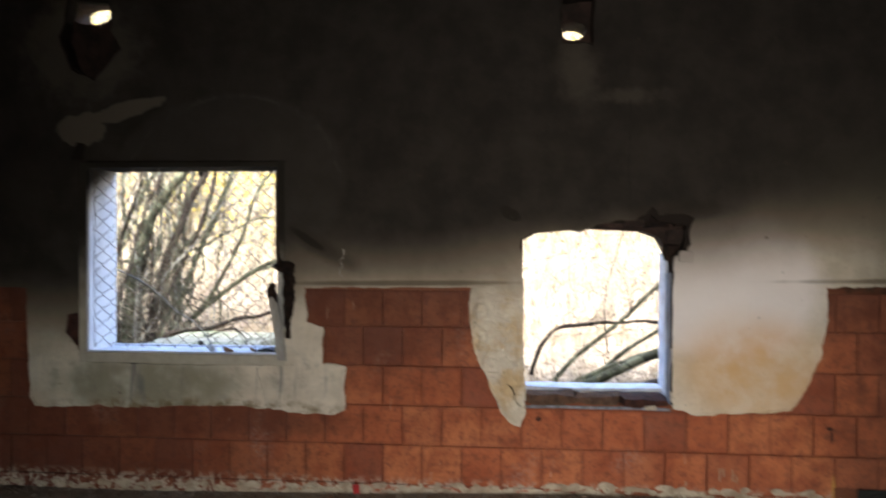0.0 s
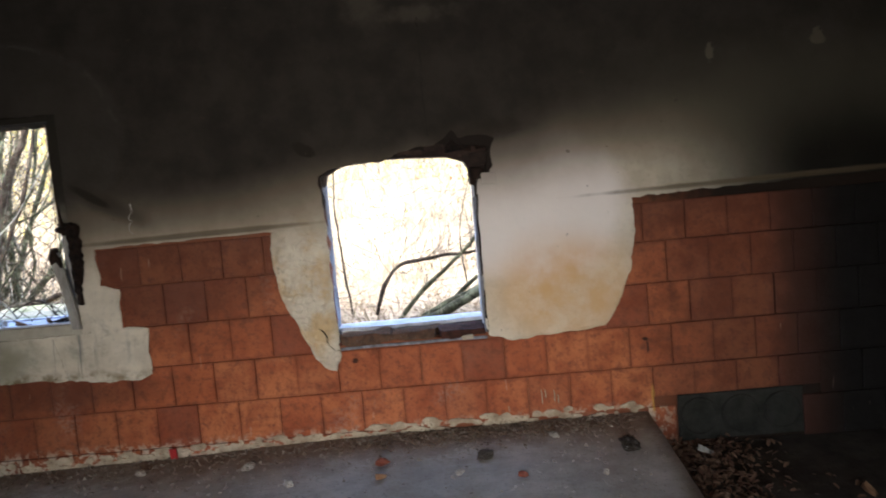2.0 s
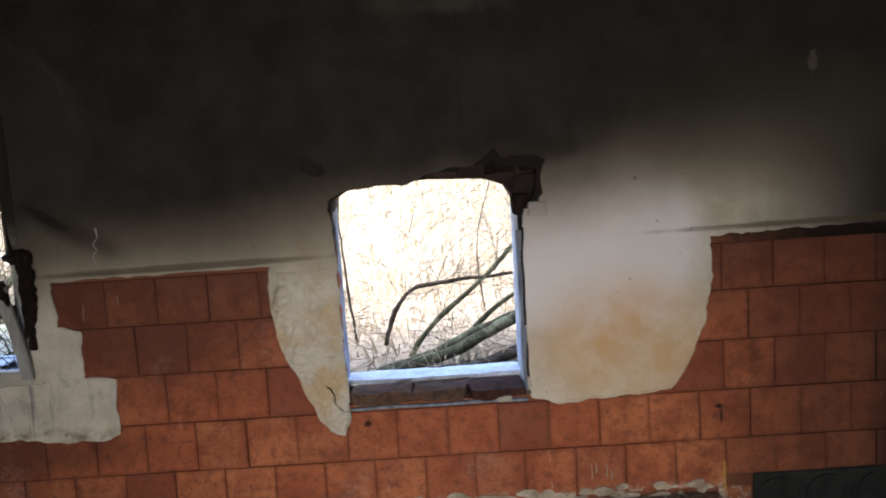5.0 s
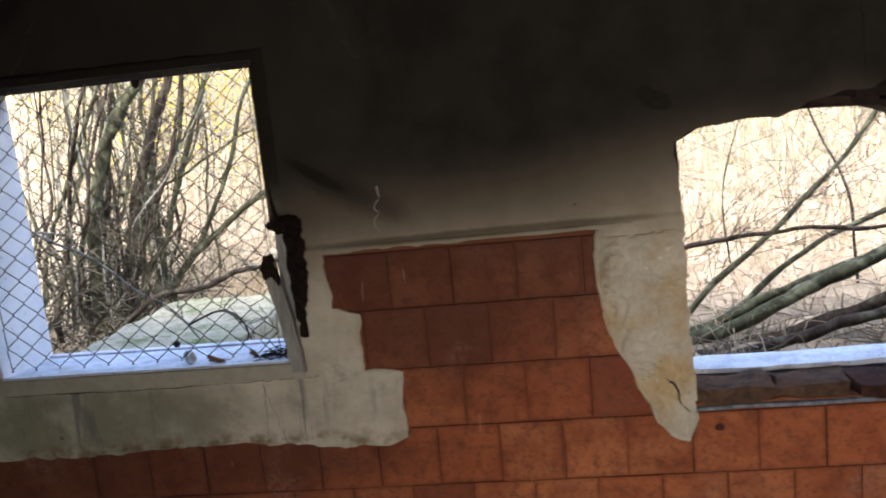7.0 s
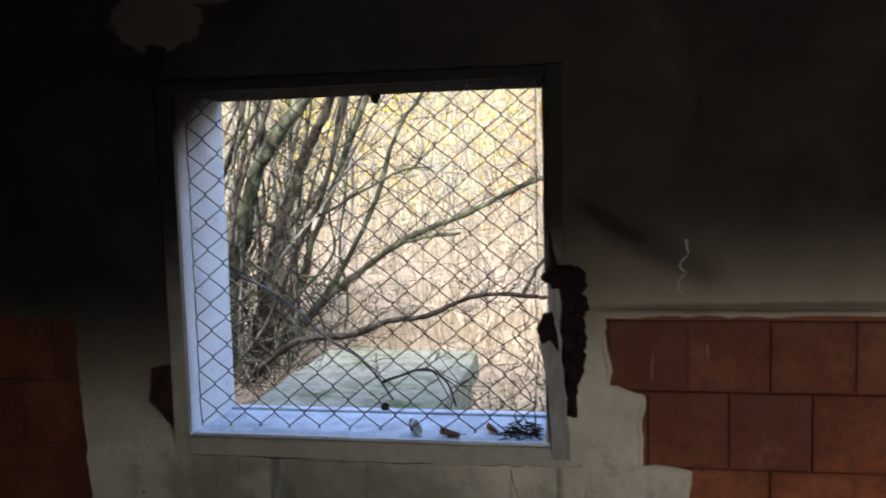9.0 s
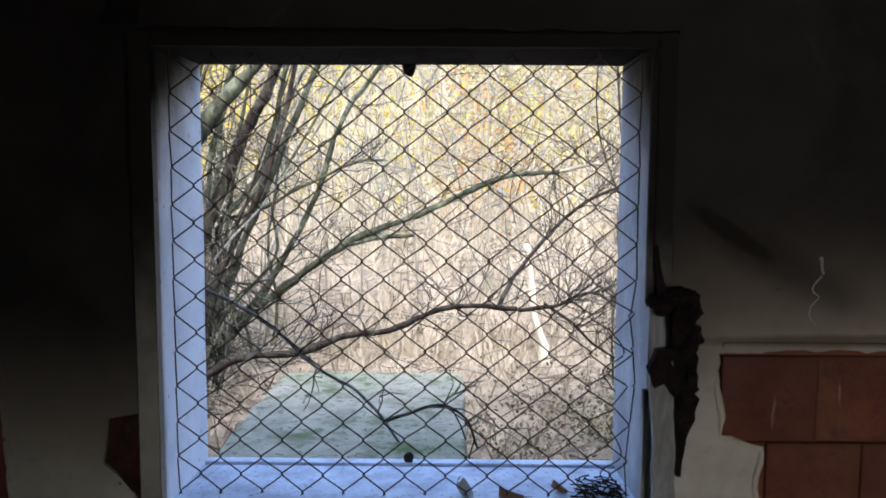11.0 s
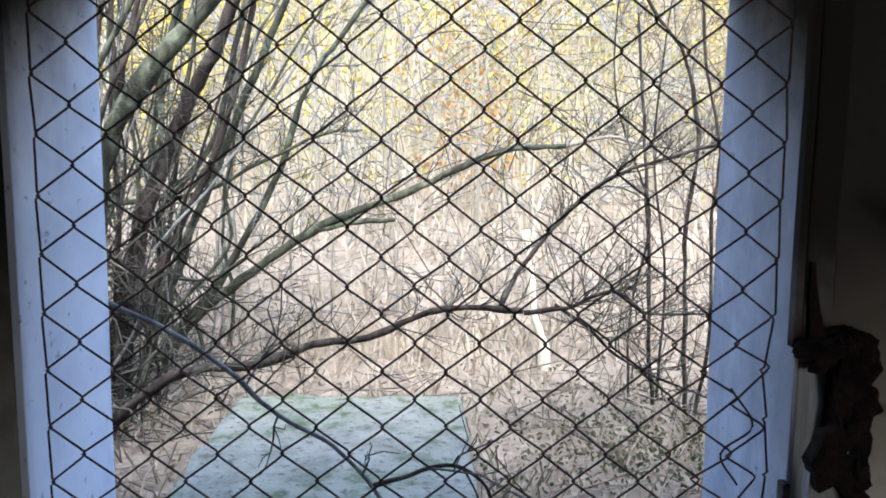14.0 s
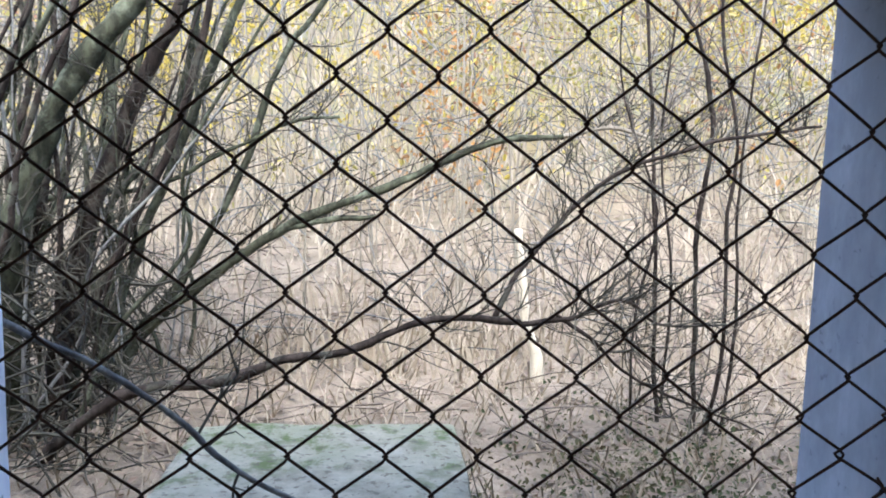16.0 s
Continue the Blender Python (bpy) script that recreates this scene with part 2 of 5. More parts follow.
    col = n.mix(n.math("MULTIPLY", n.spot(1.995, 0.06, 0.008, 0.065, 0.5, 0.8, 30.0), 0.75), col, (0.50, 0.28, 0.06))
    h = n.math("ADD", n.math("MULTIPLY", mid, 0.8), n.math("MULTIPLY", fine, 0.2))
    return n.done(col, h, 0.010, 0.6, n.ramp(mid, 0.3, 0.7, 0.58, 0.82))


def simple(name, a, b, scale=8.0, rough=0.85, bump=0.01, metal=0.0, dots=None, spec=0.25, per=None, stretch=None):
    """Two tones on noise, a finer grain, and a bump."""
    n = Nodes(name, rough, metal, spec)
    mid, fine = n.noise(scale, 5, stretch=stretch), n.noise(scale * 7, 4, stretch=stretch)
    col = n.mix(n.ramp(mid, 0.32, 0.70), a, b)
    if per:
        col = n.mix(n.math("MULTIPLY", n.island() if per == "island" else n.random(), 0.7), col, dots or b)
    elif dots:
        col = n.mix(n.ramp(fine, 0.60, 0.70), col, dots)
    col = n.mix(n.ramp(fine, 0.4, 0.8, 0.0, 0.35), col, tuple(c * 0.45 for c in a))
    h = n.math("ADD", n.math("MULTIPLY", mid, 0.7), n.math("MULTIPLY", fine, 0.3))
    return n.done(col, h, bump, 0.6)


def reveal_material(name="sooty_white_paint", shade=0.0):
    n = Nodes(name, 0.95, spec=0.05)
    p = n.xyz()
    mid, fine = n.noise(6.0, 5), n.noise(50.0, 4)
    streak = n.noise(12.0, 4, stretch=(1.5, 1.5, 0.15))
    col = n.mix(n.ramp(mid, 0.35, 0.7), (0.70, 0.71, 0.74), (0.58, 0.59, 0.63))
    col = n.mix(n.ramp(streak, 0.52, 0.75, 0, 0.5), col, (0.44, 0.45, 0.50))
    col = n.mix(n.math("MULTIPLY", n.ramp(fine, 0.62, 0.72), 0.7), col, (0.20, 0.20, 0.22))
    # shade on a reveal turned from the light, put in as darker blotches
    if shade:
        dirt = n.ramp(n.noise(4.0, 6, 0.7, stretch=(1.0, 1.0, 0.5)), 0.28, 0.58, shade * 0.45, shade)
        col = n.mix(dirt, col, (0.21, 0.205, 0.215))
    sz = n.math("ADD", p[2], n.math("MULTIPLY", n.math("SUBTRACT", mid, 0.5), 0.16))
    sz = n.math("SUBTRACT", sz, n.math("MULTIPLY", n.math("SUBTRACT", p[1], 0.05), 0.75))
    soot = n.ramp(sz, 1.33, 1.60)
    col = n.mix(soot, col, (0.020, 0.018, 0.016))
    return n.done(col, n.math("ADD", mid, n.math("MULTIPLY", fine, 0.3)), 0.006, 0.5)


def frame_material():
    n = Nodes("sooty_frame_wood", 0.9, spec=0.08)
    p = n.xyz()
    mid, grain = n.noise(7.0, 5), n.noise(20.0, 5)
    col = n.mix(n.ramp(grain, 0.35, 0.7), (0.47, 0.43, 0.345), (0.40, 0.36, 0.285))
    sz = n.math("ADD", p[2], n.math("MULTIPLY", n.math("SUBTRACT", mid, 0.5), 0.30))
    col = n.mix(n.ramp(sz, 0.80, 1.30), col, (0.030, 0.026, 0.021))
    char = n.spot(-0.72, 1.02, 0.10, 0.13, 0.6, 0.4, 12.0)
    col = n.mix(char, col, (0.018, 0.011, 0.008))
    return n.done(col, grain, 0.006, 0.6)


def grout_material():
    n = Nodes("sooty_shaded_grout", 0.95, spec=0.1)
    mid = n.noise(14.0, 5)
    col = n.mix(n.ramp(mid, 0.3, 0.7), (0.21, 0.072, 0.036), (0.28, 0.115, 0.065))
    col = n.mix(n.ramp(n.math("ADD", n.xyz()[2], n.math("MULTIPLY", mid, 0.2)), 1.05, 1.25), col, (0.020, 0.015, 0.012))
    # same painted shade in the joints of the east end
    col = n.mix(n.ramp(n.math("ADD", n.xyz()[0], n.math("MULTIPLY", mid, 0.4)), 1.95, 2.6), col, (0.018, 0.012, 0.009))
    return n.done(col, mid, 0.01, 0.6)


def slab_material():
    n = Nodes("mossy_concrete", 0.95, spec=0.1)
    big, mid, fine = n.noise(2.6, 4), n.noise(11.0, 6, 0.7), n.noise(45.0, 4)
    col = n.mix(n.ramp(mid, 0.35, 0.68), (0.38, 0.34, 0.25), (0.23, 0.21, 0.15))
    col = n.mix(n.ramp(big, 0.40, 0.62, 0.0, 0.7), col, (0.23, 0.235, 0.145))
    col = n.mix(n.math("MULTIPLY", n.ramp(mid, 0.48, 0.60), n.ramp(big, 0.42, 0.56)), col, (0.12, 0.14, 0.055))
    col = n.mix(n.ramp(fine, 0.56, 0.64, 0.0, 0.75), col, (0.13, 0.11, 0.08))
    return n.done(col, n.math("ADD", mid, n.math("MULTIPLY", fine, 0.4)), 0.015, 0.7)


def hillside_material():
    n = Nodes("leafy_hillside", 0.95, spec=0.1)
    p = n.xyz()
    big, mid, fine = n.noise(0.9, 4), n.noise(5.0, 6, 0.7), n.noise(32.0, 4, 0.7)
    litter = n.mix(n.ramp(mid, 0.36, 0.66), (0.285, 0.230, 0.165), (0.175, 0.140, 0.098))
    litter = n.mix(n.ramp(fine, 0.50, 0.70, 0.0, 0.7), litter, (0.17, 0.13, 0.10))
    grassy = n.mix(n.ramp(big, 0.36, 0.64), (0.24, 0.19, 0.085), (0.165, 0.155, 0.095))
    grassy = n.mix(n.ramp(mid, 0.50, 0.70, 0.0, 0.7), grassy, (0.33, 0.27, 0.15))
    up = n.ramp(n.math("ADD", p[1], n.math("MULTIPLY", big, 2.5)), 4.6, 7.5)
    return n.done(n.mix(up, litter, grassy), n.math("ADD", mid, n.math("MULTIPLY", fine, 0.4)), 0.06, 0.7)


def floor_material():
    n = Nodes("dirty_concrete", 0.9, spec=0.2)
    p = n.xyz()
    big, mid, fine = n.noise(1.6, 5), n.noise(8.0, 6, 0.7), n.noise(60.0, 4)
    col = n.mix(n.ramp(mid, 0.34, 0.68), (0.53, 0.485, 0.425), (0.39, 0.35, 0.30))
    col = n.mix(n.ramp(big, 0.45, 0.65, 0.0, 0.6), col, (0.31, 0.27, 0.225))
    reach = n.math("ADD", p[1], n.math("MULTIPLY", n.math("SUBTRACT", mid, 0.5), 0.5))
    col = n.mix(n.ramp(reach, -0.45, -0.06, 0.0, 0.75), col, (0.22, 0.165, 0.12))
    col = n.mix(n.ramp(fine, 0.58, 0.70, 0.0, 0.6), col, (0.13, 0.11, 0.09))
    return n.done(col, n.math("ADD", mid, n.math("MULTIPLY", fine, 0.3)), 0.008, 0.6)


def leaf_material(name, tones, patch=0.7, vary=0.35):
    """Thin leaves that let light through; three tones drift over the hillside."""
    n = Nodes(name, 0.8, spec=0.15)
    a, b, c = tones
    col = n.mix(n.ramp(n.noise(patch, 3, 0.5), 0.40, 0.60), a, b)
    col = n.mix(n.ramp(n.noise(patch * 1.7, 3, 0.5, stretch=(1.0, 0.8, 1.3)), 0.50, 0.68), col, c)
    col = n.mix(n.math("MULTIPLY", n.island(), vary), col, tuple(v * 0.55 for v in a))
    mat = n.done(col)
    thin = n.tree.nodes.new("ShaderNodeBsdfTranslucent")
    n.put(col, thin.inputs["Color"])
    both = n.tree.nodes.new("ShaderNodeMixShader")
    both.inputs[0].default_value = 0.42
    n.put(n.bsdf.outputs[0], both.inputs[1])
    n.put(thin.outputs[0], both.inputs[2])
    n.put(both.outputs[0], n.tree.nodes["Material Output"].inputs["Surface"])
    return mat


def bark_material(name, deep, mid, lichen, cover=0.5):
    """Furrowed bark with lichen blotches."""
    n = Nodes(name, 0.92, spec=0.1)
    furrow, blot, fine = n.noise(22.0, 5, 0.65, stretch=(1, 1, 0.25)), n.noise(9.0, 5, 0.65), n.noise(70.0, 3)
    col = n.mix(n.ramp(furrow, 0.35, 0.68), deep, mid)
    col = n.mix(n.math("MULTIPLY", n.ramp(blot, 0.52, 0.64), cover), col, lichen)
    col = n.mix(n.ramp(fine, 0.5, 0.75, 0.0, 0.5), col, tuple(v * 0.5 for v in deep))
    return n.done(col, n.math("ADD", furrow, n.math("MULTIPLY", fine, 0.4)), 0.010, 0.7)


PLASTER = plaster_material()
TILE = tile_material()
REVEAL = reveal_material()
# REVEAL's paint again, darkened for the jamb that gets less light
SHADED = reveal_material("shaded_white_paint", 0.75)
FRAME = frame_material()
MASONRY = simple("rough_masonry", (0.022, 0.015, 0.012), (0.055, 0.032, 0.024), 9.0, 0.95, 0.04, dots=(0.03, 0.025, 0.02))
GROUT = grout_material()
SOOT = simple("soot_black", (0.014, 0.012, 0.011), (0.032, 0.028, 0.024), 3.0, 1.0, 0.02, spec=0.02)
CHAR = simple("charred_wood", (0.010, 0.008, 0.007), (0.030, 0.017, 0.012), 30.0, 0.9, 0.02, spec=0.1)
PALE_WOOD = simple("weathered_white_wood", (0.42, 0.41, 0.38), (0.26, 0.24, 0.21), 16.0, 0.75, 0.008, stretch=(3, 3, 0.3))
DRIFT = simple("brown_crumbs", (0.17, 0.125, 0.085), (0.085, 0.062, 0.045), 14.0, 0.97, 0.01, per="island", dots=(0.26, 0.20, 0.15), spec=0.05)
DIRTY_BRICK = simple("dirty_crumbling_brick", (0.17, 0.095, 0.060), (0.075, 0.048, 0.036), 26.0, 0.97, 0.06, dots=(0.30, 0.27, 0.25), spec=0.05)
SPLIT = simple("split_grey_paint", (0.30, 0.31, 0.36), (0.13, 0.13, 0.145), 12.0, 0.85, 0.02, dots=(0.04, 0.04, 0.045), spec=0.1, stretch=(2.0, 2.0, 0.4))
DRY_TWIG = simple("dry_twig", (0.25, 0.205, 0.155), (0.13, 0.10, 0.075), 9.0, 0.9, 0.003, per="island")
BONE = simple("barkless_pale_wood", (0.66, 0.58, 0.42), (0.48, 0.40, 0.28), 9.0, 0.85, 0.006, stretch=(1, 1, 0.3))
DARK_TWIG = simple("dark_twig", (0.040, 0.036, 0.026), (0.085, 0.076, 0.052), 9.0, 0.9, 0.003)
CONCRETE = floor_material()
MUD = simple("damp_dirt", (0.036, 0.029, 0.023), (0.066, 0.055, 0.043), 6.0, 0.95, 0.03)
MORTAR = simple("flaking_lime_mortar", (0.56, 0.48, 0.36), (0.30, 0.23, 0.16), 12.0, 0.95, 0.03, dots=(0.16, 0.10, 0.07))
RUBBLE = simple("rubble", (0.26, 0.22, 0.18), (0.13, 0.11, 0.09), 20.0, 0.95, 0.01, per="island", dots=(0.36, 0.32, 0.27))
STONE = simple("pale_rubble_stone", (0.42, 0.39, 0.34), (0.28, 0.25, 0.21), 25.0, 0.95, 0.01)
BRICK = simple("red_brick", (0.30, 0.085, 0.045), (0.17, 0.06, 0.04), 18.0, 0.9, 0.012, dots=(0.05, 0.04, 0.035))
SILL = simple("flaking_sill_paint", (0.66, 0.69, 0.76), (0.42, 0.44, 0.50), 14.0, 0.6, 0.012, dots=(0.20, 0.19, 0.19))
DRAIN = simple("grey_drain_clay", (0.034, 0.034, 0.030), (0.018, 0.018, 0.016), 12.0, 0.95, 0.02, dots=(0.05, 0.045, 0.038), spec=0.05)
WIRE = simple("rusty_wire", (0.035, 0.024, 0.018), (0.075, 0.040, 0.024), 60.0, 0.7, 0.002, metal=0.35)
IRON = simple("black_iron", (0.015, 0.013, 0.012), (0.04, 0.03, 0.025), 40.0, 0.7, 0.003, metal=0.5)
DRY_LEAF = simple("dry_leaf", (0.19, 0.09, 0.05), (0.11, 0.05, 0.03), 20.0, 0.85, 0.003, per="island", dots=(0.33, 0.22, 0.12))
LITTER = simple("rotting_leaf", (0.10, 0.048, 0.030), (0.055, 0.032, 0.022), 20.0, 0.9, 0.003, per="island", dots=(0.20, 0.13, 0.085))
BARE_BRICK = simple("sooty_bare_brick", (0.085, 0.032, 0.022), (0.035, 0.018, 0.014), 30.0, 0.95, 0.03)
BARK = bark_material("green_grey_bark", (0.030, 0.030, 0.020), (0.080, 0.082, 0.050), (0.17, 0.18, 0.12), 0.6)
DARK_BARK = bark_material("dark_wet_bark", (0.020, 0.015, 0.012), (0.060, 0.046, 0.036), (0.13, 0.13, 0.095), 0.4)
GREY_BARK = bark_material("silvery_bark", (0.10, 0.095, 0.085), (0.21, 0.20, 0.18), (0.28, 0.28, 0.23), 0.5)
PALE_BARK = simple("pale_bark", (0.29, 0.25, 0.18), (0.19, 0.16, 0.115), 14.0, 0.9, 0.006, dots=(0.10, 0.08, 0.06), stretch=(1, 1, 0.3))
TWIG = simple("thin_twig", (0.075, 0.058, 0.045), (0.14, 0.115, 0.088), 9.0, 0.9, 0.003)
SLAB = slab_material()
GRASS = simple("dry_grass", (0.34, 0.275, 0.19), (0.25, 0.20, 0.14), 1.6, 0.9, 0.004, per="island", dots=(0.40, 0.34, 0.24))
OCHRE = leaf_material("ochre_leaves", ((0.40, 0.21, 0.07), (0.36, 0.25, 0.14), (0.33, 0.17, 0.11)))
YELLOW = leaf_material("yellow_leaves", ((0.50, 0.385, 0.075), (0.29, 0.275, 0.115), (0.37, 0.30, 0.19)))
PALE_LEAF = leaf_material("bleached_leaf", ((0.37, 0.295, 0.225), (0.30, 0.22, 0.16), (0.17, 0.115, 0.075)), 4.0, 0.8)
HERB = leaf_material("green_herb", ((0.070, 0.085, 0.038), (0.13, 0.13, 0.065), (0.15, 0.11, 0.065)), 3.0)
RUSSET = leaf_material("russet_leaves", ((0.46, 0.20, 0.15), (0.40, 0.22, 0.16), (0.36, 0.16, 0.11)))
SOIL = hillside_material()
RED_RAG = simple("red_plastic", (0.42, 0.02, 0.02), (0.30, 0.02, 0.02), 20.0, 0.5, 0.002)


# ---- building blocks ----
def mesh_object(name, bm, material, smooth=False):
    bmesh.ops.recalc_face_normals(bm, faces=bm.faces)
    me = bpy.data.meshes.new(name)
    bm.to_mesh(me)
    bm.free()
    me.materials.append(material)
    if smooth:
        for f in me.polygons:
            f.use_smooth = True
    return new(name, me)


def part(name, bm, material, parent, label="", smooth=False):
    ob = mesh_object(name, bm, material, smooth)
    ob.parent = parent
    return tagged(ob, label=label)


def thing(name, at, label, category, group="", kind=""):
    ob = new(name)
    ob.empty_display_size = 0.1
    ob.location = at
    return tagged(ob, label, category, group, kind)


def local(bm, ob):
    """Moves a bmesh written in world places into a thing's own space."""
    bmesh.ops.translate(bm, vec=-Vector(ob.location), verts=bm.verts)
    return bm


def box(x0, x1, y0, y1, z0, z1, bevel=0.0, rag=0.0, cuts=0, seed=0):
    bm = bmesh.new()
    bmesh.ops.create_cube(bm, size=1.0)
    for v in bm.verts:
        v.co = Vector((x0 if v.co.x < 0 else x1, y0 if v.co.y < 0 else y1, z0 if v.co.z < 0 else z1))
    if cuts:
        bmesh.ops.subdivide_edges(bm, edges=list(bm.edges), cuts=cuts, use_grid_fill=True)
    if bevel:
        sharp = [e for e in bm.edges if len(e.link_faces) == 2 and e.calc_face_angle(0) > 0.5]
        bmesh.ops.bevel(bm, geom=sharp, offset=bevel, segments=2, affect="EDGES", profile=0.6)
    if rag:
        for v in bm.verts:
            v.co += noise.noise_vector(v.co * 9 + Vector((seed, 0, 0))) * rag
    return bm


def ragged(points, step=0.03, wobble=0.008, seed=0.0):
    """A closed outline through some corners, broken into short wavering pieces. Corners are (x, z)."""
    out = []
    for i, a in enumerate(points):
        b = points[(i + 1) % len(points)]
        a, b = Vector(a), Vector(b)
        n = max(1, int((b - a).length / step))
        for k in range(n):
            p = a.lerp(b, k / n)
            w = noise.noise_vector(Vector((p.x * 16 + seed, p.y * 16, seed))) + 0.6 * noise.noise_vector(Vector((p.x * 45, p.y * 45, seed)))
            out.append((p.x + w.x * wobble, p.y + w.y * wobble))
    return out


def layer(loops, y0, y1):
    """A plate in the wall's plane from y0 to y1; the first loop is its outline, the others are holes."""
    bm = bmesh.new()
    edges = []
    for loop in loops:
        vs = [bm.verts.new((x, y0, z)) for x, z in loop]
        edges += [bm.edges.new((vs[i], vs[(i + 1) % len(vs)])) for i in range(len(vs))]
    bmesh.ops.triangle_fill(bm, use_beauty=True, use_dissolve=False, edges=edges)
    got = bmesh.ops.extrude_face_region(bm, geom=list(bm.faces))
    for v in got["geom"]:
        if isinstance(v, bmesh.types.BMVert):
            v.co.y = y1
    return bm


def rect(x0, x1, z0, z1):
    return [(x0, z0), (x1, z0), (x1, z1), (x0, z1)]


def oval(x, z, rx, rz, n=18, wob=0.0):
    return [(x + rx * math.cos(a) * (1 + wob * math.sin(3 * a + 1)), z + rz * math.sin(a) * (1 + wob * math.cos(2 * a)))
            for a in (i * math.tau / n for i in range(n))]


def smooth_path(points, per=5):
    """Catmull-Rom through the points."""
    p = [Vector(q) for q in points]
    p = [p[0] * 2 - p[1]] + p + [p[-1] * 2 - p[-2]]
    out = []
    for i in range(1, len(p) - 2):
        for k in range(per):
            t = k / per
            a, b, c, d = p[i - 1:i + 3]
            out.append(0.5 * ((2 * b) + (c - a) * t + (2 * a - 5 * b + 4 * c - d) * t * t + (3 * b - a - 3 * c + d) * t ** 3))
    return out + [p[-2]]


def tube(bm, path, r0, r1, sides=6, rough=0.0, seed=0):
    """A tapered, slightly knotty tube along a path."""
    rings = []
    up = Vector((0.3, 0.2, 1)).normalized()
    n = len(path)
    for i, c in enumerate(path):
        d = (path[min(i + 1, n - 1)] - path[max(i - 1, 0)])
        d = d.normalized() if d.length > 1e-9 else Vector((0, 0, 1))
        u = d.cross(up)
        u = u.normalized() if u.length > 0.05 else d.orthogonal().normalized()
        v = d.cross(u)
        r = r0 + (r1 - r0) * i / max(n - 1, 1)
        r *= 1 + rough * noise.noise(Vector((c.x * 9 + seed, c.y * 9, c.z * 9)))
        rings.append([bm.verts.new(c + (u * math.cos(k * math.tau / sides) + v * math.sin(k * math.tau / sides)) * r) for k in range(sides)])
    for a, b in zip(rings, rings[1:]):
        for k in range(sides):
            bm.faces.new((a[k], a[(k + 1) % sides], b[(k + 1) % sides], b[k]))
    if sides > 2:
        bm.faces.new(list(reversed(rings[0])))
        bm.faces.new(rings[-1])
    return bm


# ---- the wall with the two windows ----
X0, X1, BACK, TOP, OUT = -3.6, 3.35, -6.6, 2.72, 0.273
W1 = (-1.765, -0.760, 0.662, 1.636)          # the wired window
W2_CORE = [(0.485, 0.45), (1.225, 0.45), (1.225, 1.20), (1.185, 1.275), (1.10, 1.305), (0.80, 1.32), (0.58, 1.305), (0.50, 1.265), (0.485, 1.18)]
W2_CHIP = [(0.50, 0.445), (1.225, 0.445), (1.235, 1.15), (1.232, 1.175), (1.284, 1.225), (1.300, 1.33), (1.216, 1.352), (1.168, 1.350), (1.140, 1.385), (1.108, 1.352), (1.020, 1.335), (0.86, 1.318), (0.57, 1.298), (0.505, 1.258), (0.490, 1.215), (0.505, 1.15)]

W1_HOLE = rect(W1[0] - 0.018, W1[1] + 0.018, W1[2], W1[3])
shell = layer([rect(X0, X1, -0.35, TOP), W1_HOLE, W2_CORE, oval(0.75, 2.315, 0.060, 0.052, wob=0.12), oval(-1.80, 2.47, 0.115, 0.072, wob=0.1)], 0.09, OUT)
wall_north = tagged(mesh_object("wall_north", shell, MASONRY), "soot-blackened masonry wall with two window openings", "wall", kind="structure")
inner = layer([rect(X0, X1, -0.35, TOP), W1_HOLE, ragged(W2_CHIP, 0.04, 0.010, 3.0), ragged([(0.69, 2.235), (0.84, 2.235), (0.845, 2.46), (0.69, 2.455)], 0.04, 0.01, 5),
               ragged([(-1.74, 2.10), (-1.60, 2.25), (-1.645, 2.34), (-1.66, 2.50), (-1.88, 2.52), (-1.92, 2.32), (-1.86, 2.16)], 0.04, 0.012, 8)], 0.012, 0.094)
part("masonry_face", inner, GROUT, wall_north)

# plaster: the whole upper wall and the lobes round both windows, proud of the tiles
outline = [(X0, 1.0), (-2.11, 1.005), (-2.10, 0.73), (-2.09, 0.43), (-2.06, 0.375), (-1.48, 0.385), (-1.2, 0.40), (-0.93, 0.405), (-0.66, 0.375),
           (-0.46, 0.37), (-0.40, 0.395), (-0.395, 0.61), (-0.52, 0.625), (-0.515, 0.81), (-0.595, 0.835), (-0.612, 1.012), (0.25, 1.022), (0.245, 0.88),
           (0.26, 0.71), (0.34, 0.55), (0.40, 0.40), (0.44, 0.35), (0.49, 0.34), (0.515, 0.40), (0.515, 0.60), (0.50, 1.17), (0.488, 1.22), (0.500, 1.262), (0.56, 1.294),
           (0.80, 1.308), (0.86, 1.335), (0.95, 1.352), (1.050, 1.362), (1.104, 1.388), (1.136, 1.425), (1.164, 1.392), (1.232, 1.392), (1.304, 1.388), (1.334, 1.372), (1.312, 1.31), (1.324, 1.24), (1.292, 1.185), (1.244, 1.178), (1.232, 1.15),
           (1.225, 0.52), (1.24, 0.44), (1.34, 0.41), (1.53, 0.425), (1.79, 0.44), (1.85, 0.52), (1.92, 0.68), (1.965, 0.86), (1.955, 1.035), (2.3, 1.045),
           (X1, 1.06), (X1, TOP), (X0, TOP)]
